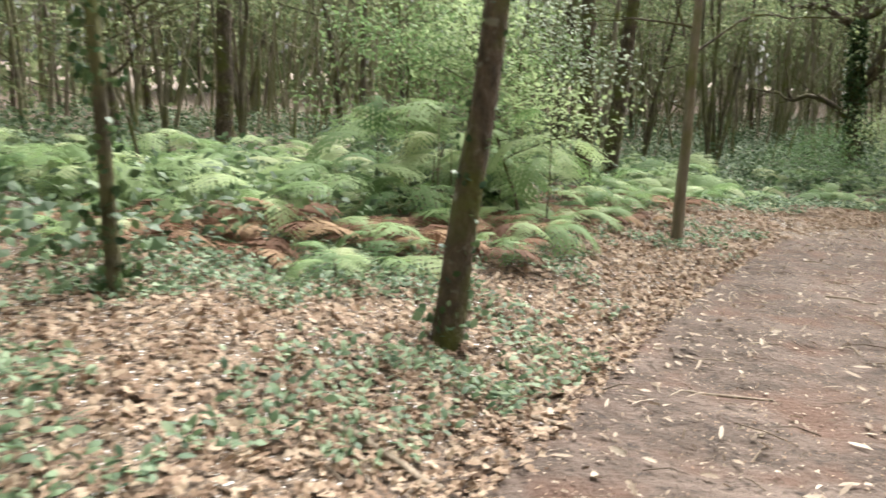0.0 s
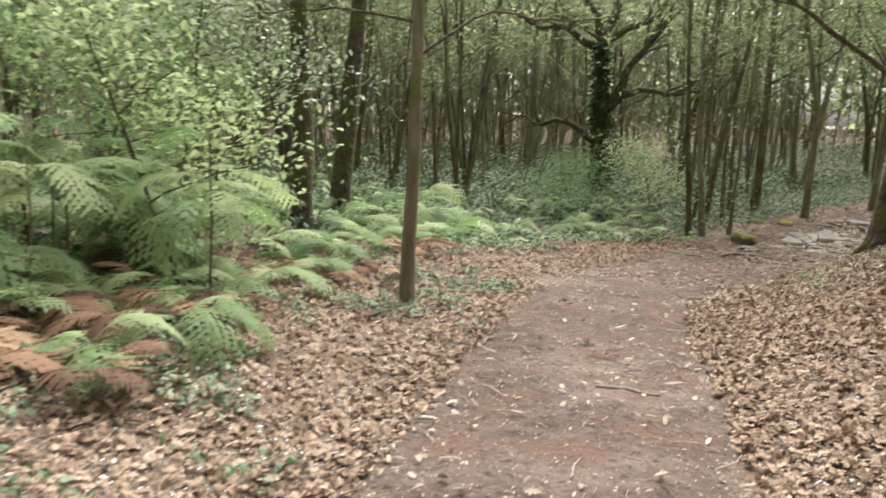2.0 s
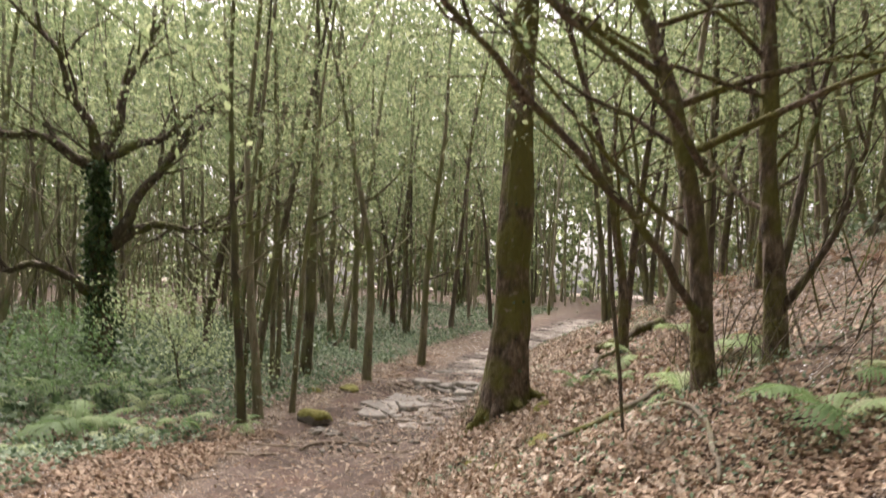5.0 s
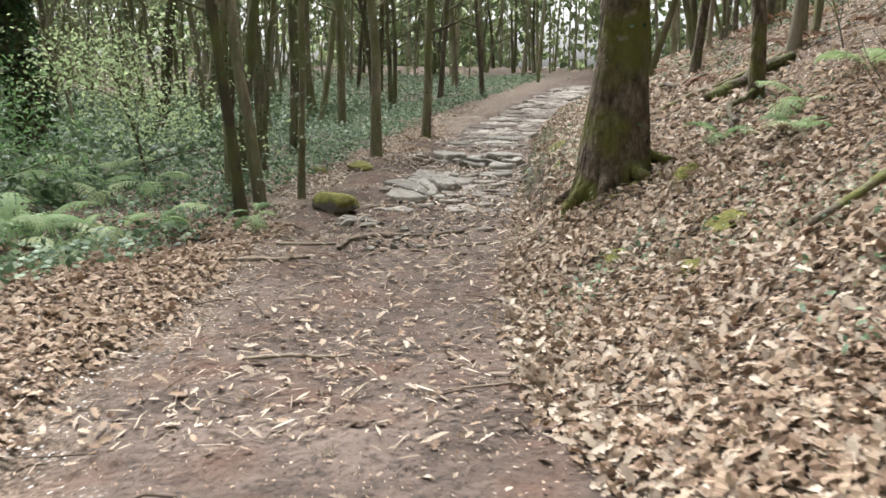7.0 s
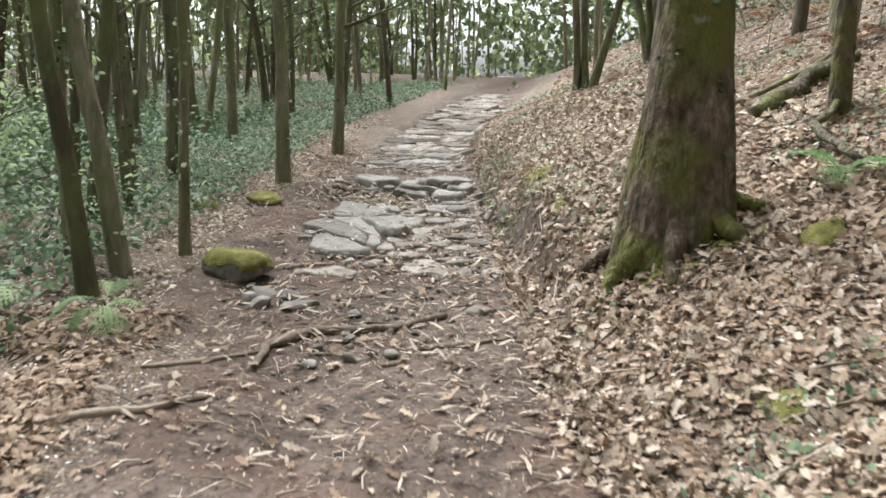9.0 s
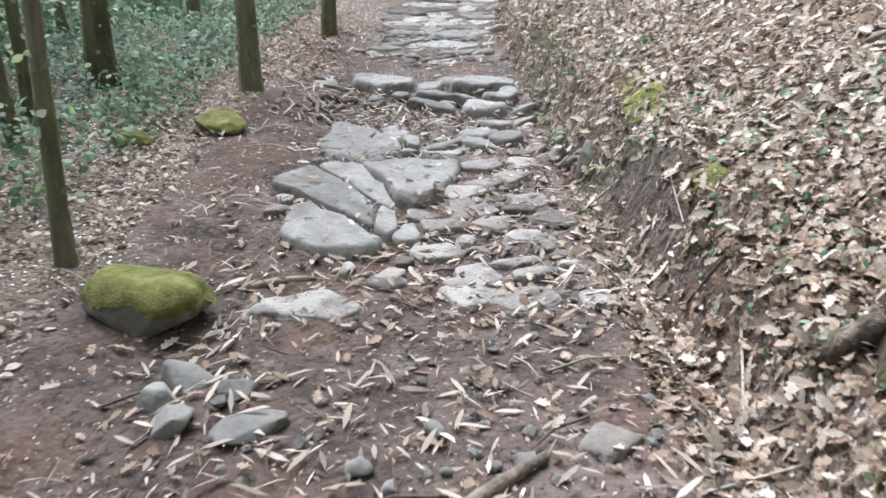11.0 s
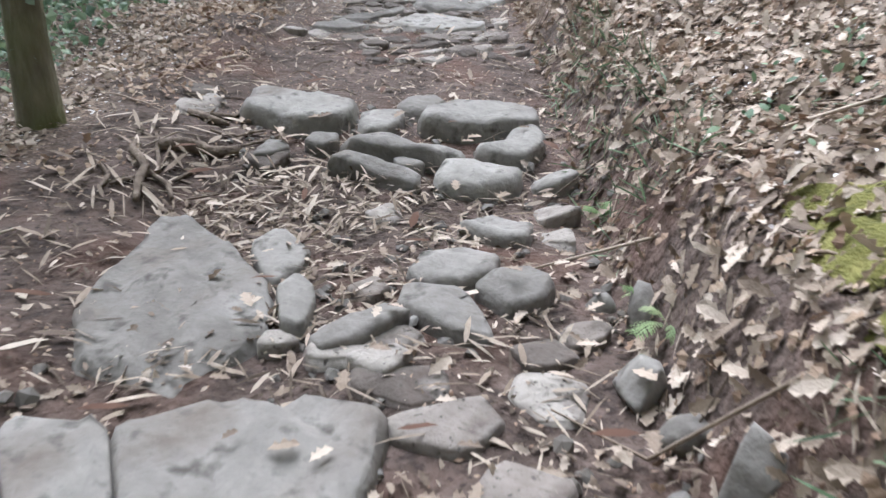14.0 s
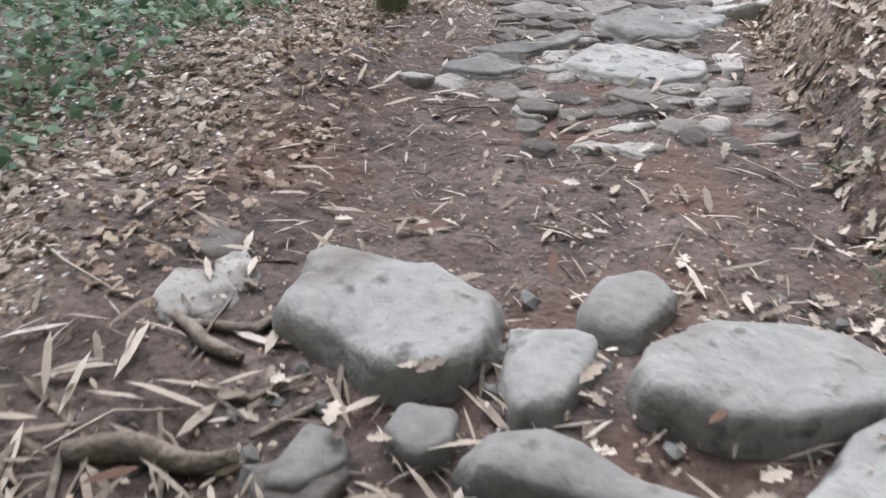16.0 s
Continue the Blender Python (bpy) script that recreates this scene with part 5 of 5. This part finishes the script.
def strew(name, label, mat, n, area, size, seed, shape=(LEAF_V, LEAF_F), tilt=0.35, up=0.012, tall=0.0, patch=None, category="leaves", stretch=(1, 1)):
    nrng = np.random.default_rng(seed)
    x, y = along(nrng, n, *area)
    if category == "leaves":
        # the cut earth at the foot of the bank holds few leaves
        s, u = trail_coords(x, y)
        cut = (s > 19) & (s < 29) & (u > half_width(s) - 0.05) & (u < half_width(s) + 0.02 + 0.2 * hash_noise(x, y, 0.5, 91))
        stay = ~cut | (nrng.random(n) < 0.42)
        x, y = x[stay], y[stay]
    if patch:
        keep = hash_noise(x, y, patch[0], patch[2]) * 0.7 + hash_noise(x, y, patch[0] * 0.3, patch[2] + 1) * 0.3 > patch[1]
        x, y = x[keep], y[keep]
    z = ground(x, y) + up + np.abs(nrng.normal(0, 1, len(x))) * 0.012
    if tall:
        z = z + tall * nrng.uniform(0, 1, len(x)) ** 1.4 * (0.25 + 1.1 * hash_noise(x, y, 1.1, seed + 3))
    tv = shape[0] * (stretch[0], stretch[1], 1.0)
    # pieces lie along the slope
    gx, gy = (ground(x + 0.15, y) - ground(x - 0.15, y)) / 0.3, (ground(x, y + 0.15) - ground(x, y - 0.15)) / 0.3
    nz = 1 / np.sqrt(1 + gx * gx + gy * gy)
    up_ = np.stack([-gx * nz, -gy * nz, nz], 1)
    ex = np.stack([nz, np.zeros_like(nz), gx * nz], 1)
    ex /= np.linalg.norm(ex, axis=1)[:, None]
    ey = np.cross(up_, ex)
    lie = np.stack([ex, ey, up_], 2)
    me = scatter(name, tv, shape[1], np.stack([x, y, z], 1), lie @ turns(nrng, len(x), tilt), nrng.uniform(size[0], size[1], len(x)), mat)
    return tagged(new(name, me), label, category, kind="stuff")


OAK, PLAIN, RAG = (OAK_V, OAK_F), (LEAF_V, LEAF_F), (RAG_V, RAG_F)
BLADE = (np.array([(0, 0, 0), (0.3, 0.07, 0.03), (0.75, 0.06, 0.06), (1, 0, 0.02), (0.7, -0.06, 0.05), (0.3, -0.07, 0.02)]), LEAF_F)
KITE = (KITE_V, KITE_F)
strew("leaf_litter", "dry brown oak leaves lying thick on the bank", LITTER_PALE, 23000, (12, 30, 0.85, 3.4, 1.3), (0.05, 0.11), 1, OAK, 0.45)
strew("leaf_litter", "broken dry leaves lying thick on the bank", LITTER, 24000, (12, 34, 0.8, 4.5, 1.2), (0.03, 0.07), 21, RAG, 0.5)
strew("leaf_litter", "dry brown leaves lying thick on the bank", LITTER, 20000, (9, 21, 0.95, 4.5, 1.2), (0.04, 0.09), 22, RAG, 0.45)
strew("leaf_litter", "pale leaves heaped against the stone step", LITTER_PALE, 110, (23.9, 24.9, -1.0, 0.1, 1.0), (0.03, 0.09), 32, BLADE, 0.4, 0.02, 0.05, stretch=(1, 1.5))
strew("leaf_litter", "orange-brown blade leaves on the stones", FERN_BROWN, 36, (20.5, 26.5, -1.0, 1.1, 1.0), (0.09, 0.16), 34, BLADE, 0.12, 0.1, stretch=(1, 1.6))
strew("leaf_litter", "dry leaves lying on the slabs", LITTER_PALE, 60, (20.8, 25.6, -0.9, 0.9, 1.0), (0.05, 0.1), 36, OAK, 0.1, 0.1)
strew("leaf_litter", "bark strips and chips between the slabs", STICK, 480, (23.1, 24.8, -0.8, 0.65, 1.0), (0.04, 0.16), 37, BLADE, 0.25, 0.015, stretch=(1, 0.6))
strew("leaf_litter", "pale leaf debris between the slabs", LITTER_PALE, 330, (23.1, 24.8, -0.8, 0.65, 1.0), (0.03, 0.11), 38, BLADE, 0.3, 0.015, stretch=(1, 1.4))
strew("grass", "tufts of thin grass along the foot of the bank", HERB, 1500, (21.5, 27, 0.82, 1.2, 1.0), (0.06, 0.16), 39, BLADE, 1.1, 0.01, stretch=(1, 0.35), patch=(0.5, 0.5, 37), category="grass")
strew("leaf_litter", "long curled pale bark strips by the stone step", LITTER_PALE, 90, (23.9, 25.3, -1.45, -0.05, 1.0), (0.1, 0.24), 55, BLADE, 0.1, 0.02, stretch=(1, 0.7))
strew("leaf_litter", "grey bark strips by the stone step", STICK, 160, (23.6, 25.3, -1.6, 0.3, 1.0), (0.08, 0.2), 56, BLADE, 0.12, 0.015, stretch=(1, 0.6))
strew("leaf_litter", "pale blade leaves strewn over the earth above the step", LITTER_PALE, 170, (25.2, 29.5, -1.6, 0.9, 1.0), (0.07, 0.2), 57, BLADE, 0.2, 0.012, stretch=(1, 0.9), patch=(0.6, 0.4, 58))
strew("leaf_litter", "curled dry leaves on the earth beside the path", LITTER, 2600, (24.5, 31, -2.6, -1.2, 1.0), (0.03, 0.08), 59, RAG, 0.4, 0.012, patch=(0.7, 0.4, 60))
strew("leaf_litter", "pale blade leaves and bark on the dusty trail", LITTER_PALE, 600, (18.6, 21.2, -1.1, 1.0, 1.0), (0.04, 0.16), 62, BLADE, 0.25, 0.012, stretch=(1, 1.1), patch=(0.6, 0.35, 63))
strew("leaf_litter", "bark strips heaped against the stone step", STICK, 240, (24.2, 24.9, -0.85, -0.1, 1.0), (0.03, 0.11), 30, BLADE, 0.25, 0.02, 0.06)
strew("leaf_litter", "dry brown oak leaves lying thick on the bank", LITTER, 26000, (1, 14, 1.1, 5.5, 1.2), (0.05, 0.1), 2, RAG, 0.4)
strew("leaf_litter", "dry brown leaves over the upper bank", LITTER, 30000, (10, 50, 2.5, 14, 1.4), (0.07, 0.13), 3, KITE, 0.4)
strew("leaf_litter", "tan and orange leaves beside the trail", LITTER, 27000, (0, 12, -6, -0.9, 0.8), (0.045, 0.09), 4, RAG, 0.4, patch=(1.6, 0.25, 12))
strew("leaf_litter", "tan and orange leaves beside the trail", LITTER, 13000, (12, 18, -6, -1.35, 0.8), (0.04, 0.085), 44, RAG, 0.4, patch=(1.6, 0.25, 12))
strew("leaf_litter", "tan leaves between the trees beside the trail", LITTER, 7000, (15, 19.5, -3.6, -1.4, 0.7), (0.04, 0.085), 5, PLAIN, 0.4, patch=(1.0, 0.3, 14))
strew("leaf_litter", "tan leaves between the trees beside the trail", LITTER_PALE, 15000, (19, 36, -4.2, -1.7, 0.7), (0.03, 0.075), 25, PLAIN, 0.4, patch=(1.0, 0.3, 14))
strew("leaf_litter", "scattered dry leaves on the trodden trail", LITTER_PALE, 2000, (1, 30, -1.3, 1.1, 1.0), (0.03, 0.1), 6, OAK, 0.35, patch=(0.6, 0.45, 17))
strew("leaf_litter", "long pale bark strips and blade leaves on the trail", LITTER_PALE, 900, (1, 31, -1.4, 1.1, 1.0), (0.05, 0.17), 7, BLADE, 0.25, patch=(0.7, 0.4, 19), stretch=(1, 1.3))
strew("leaf_litter", "long pale bark strips and blade leaves on the trail", STICK, 3000, (14, 30, -1.5, 1.2, 1.0), (0.04, 0.18), 8, BLADE, 0.15, stretch=(1, 0.35), patch=(0.7, 0.42, 23))
strew("leaf_litter", "scattered dry leaves on the trodden trail", LITTER, 1000, (14, 22, -1.5, 1.2, 1.0), (0.03, 0.1), 26, OAK, 0.35)
strew("leaf_litter", "broken bark chips on the trodden trail", STICK, 1700, (14, 24, -1.5, 1.2, 1.0), (0.03, 0.12), 27, BLADE, 0.2, stretch=(1, 1.2))
strew("leaf_litter", "leaf debris caught between the paving stones", LITTER_PALE, 2600, (20.5, 26.0, -0.9, 1.0, 1.0), (0.02, 0.08), 28, OAK, 0.4, patch=(0.35, 0.5, 33))
strew("rubble", "small grey rubble bedded between the paving stones", STONE, 700, (19.5, 26, -0.9, 0.95, 1.0), (0.012, 0.045), 29, (lump_v, lump_f), 0.4, -0.004, patch=(0.5, 0.4, 35), category="gravel")
strew("leaf_crumbs", "tiny leaf crumbs and chips on the bare earth", LITTER, 22000, (1, 31, -2.0, 1.3, 1.0), (0.008, 0.03), 9, KITE, 0.3, 0.004, patch=(0.5, 0.3, 27))
strew("leaf_crumbs", "tiny dark bark crumbs on the bare earth", STICK, 16000, (1, 31, -2.0, 1.3, 1.0), (0.008, 0.035), 10, KITE, 0.3, 0.004, patch=(0.5, 0.3, 29))
strew("undergrowth", "low ivy and herbs creeping over the leaf litter", HERB, 30000, (0, 13, -5.5, -1.0, 0.8), (0.035, 0.08), 11, PLAIN, 0.45, 0.03, 0.1, patch=(0.9, 0.6, 41), category="undergrowth")
strew("undergrowth", "green herb layer covering the woodland floor", HERB, 95000, (13, 50, -16, -2.2, 0.7), (0.04, 0.1), 12, KITE, 0.5, 0.03, 0.25, patch=(1.4, 0.25, 43), category="undergrowth", stretch=(1, 1.4))
strew("undergrowth", "green bramble and bracken thicket under the trees", BRAMBLE_SHADED, 70000, (2, 36, -28, -4.2, 0.9), (0.08, 0.18), 13, KITE, 0.55, 0.05, 0.5, patch=(1.7, 0.28, 45), category="undergrowth", stretch=(1, 1.3))
strew("undergrowth", "low ivy and herbs creeping over the leaf litter", HERB, 7500, (-1, 5.5, -5, -1.3, 0.9), (0.04, 0.085), 16, PLAIN, 0.45, 0.03, 0.1, patch=(0.7, 0.54, 51), category="undergrowth")
strew("undergrowth", "green herb layer covering the woodland floor", HERB, 34000, (24, 36, -9, -2.5, 0.8), (0.03, 0.06), 17, PLAIN, 0.45, 0.03, 0.16, patch=(1.0, 0.25, 53), category="undergrowth")
strew("undergrowth", "sparse green seedlings on the leafy bank", HERB, 26000, (12, 40, 1.1, 9, 1.0), (0.03, 0.06), 14, PLAIN, 0.45, 0.03, 0.14, patch=(1.1, 0.55, 47), category="undergrowth")
strew("undergrowth", "bramble thicket on the upper bank", BRAMBLE_SHADED, 20000, (6, 60, 6.5, 26, 1.0), (0.1, 0.2), 15, KITE, 0.5, 0.05, 0.7, patch=(2.2, 0.42, 49), category="undergrowth")


def twigs(name, label, n, area, seed, mat, length=(0.08, 0.4), r=(0.003, 0.007)):
    nrng = np.random.default_rng(seed)
    rng = random.Random(seed)
    x, y = along(nrng, n, *area)
    V, F = [], []
    for a, b in zip(x, y):
        h, L = rng.uniform(0, 6.28), rng.uniform(*length)
        c, d = a + math.cos(h) * L, b + math.sin(h) * L
        mx, my = (a + c) / 2 + rng.gauss(0, L * 0.06), (b + d) / 2 + rng.gauss(0, L * 0.06)
        w = rng.uniform(*r)
        tube(V, F, [(a, b, gz(a, b) + 0.012), (mx, my, gz(mx, my) + 0.03), (c, d, gz(c, d) + 0.015)], [w, w * 0.9, w * 0.5], 4)
    tagged(new(name, quick_mesh(name, V, F, mat)), label, "twigs", kind="stuff")


twigs("twigs", "thin dead twigs strewn over trail and leaf litter", 500, (1, 31, -2.2, 2.2), 71, STICK)
twigs("twigs", "dead twigs and stalks tangled on the bank", 1100, (10, 34, 1.0, 7), 72, STICK, (0.2, 0.9), (0.004, 0.01))
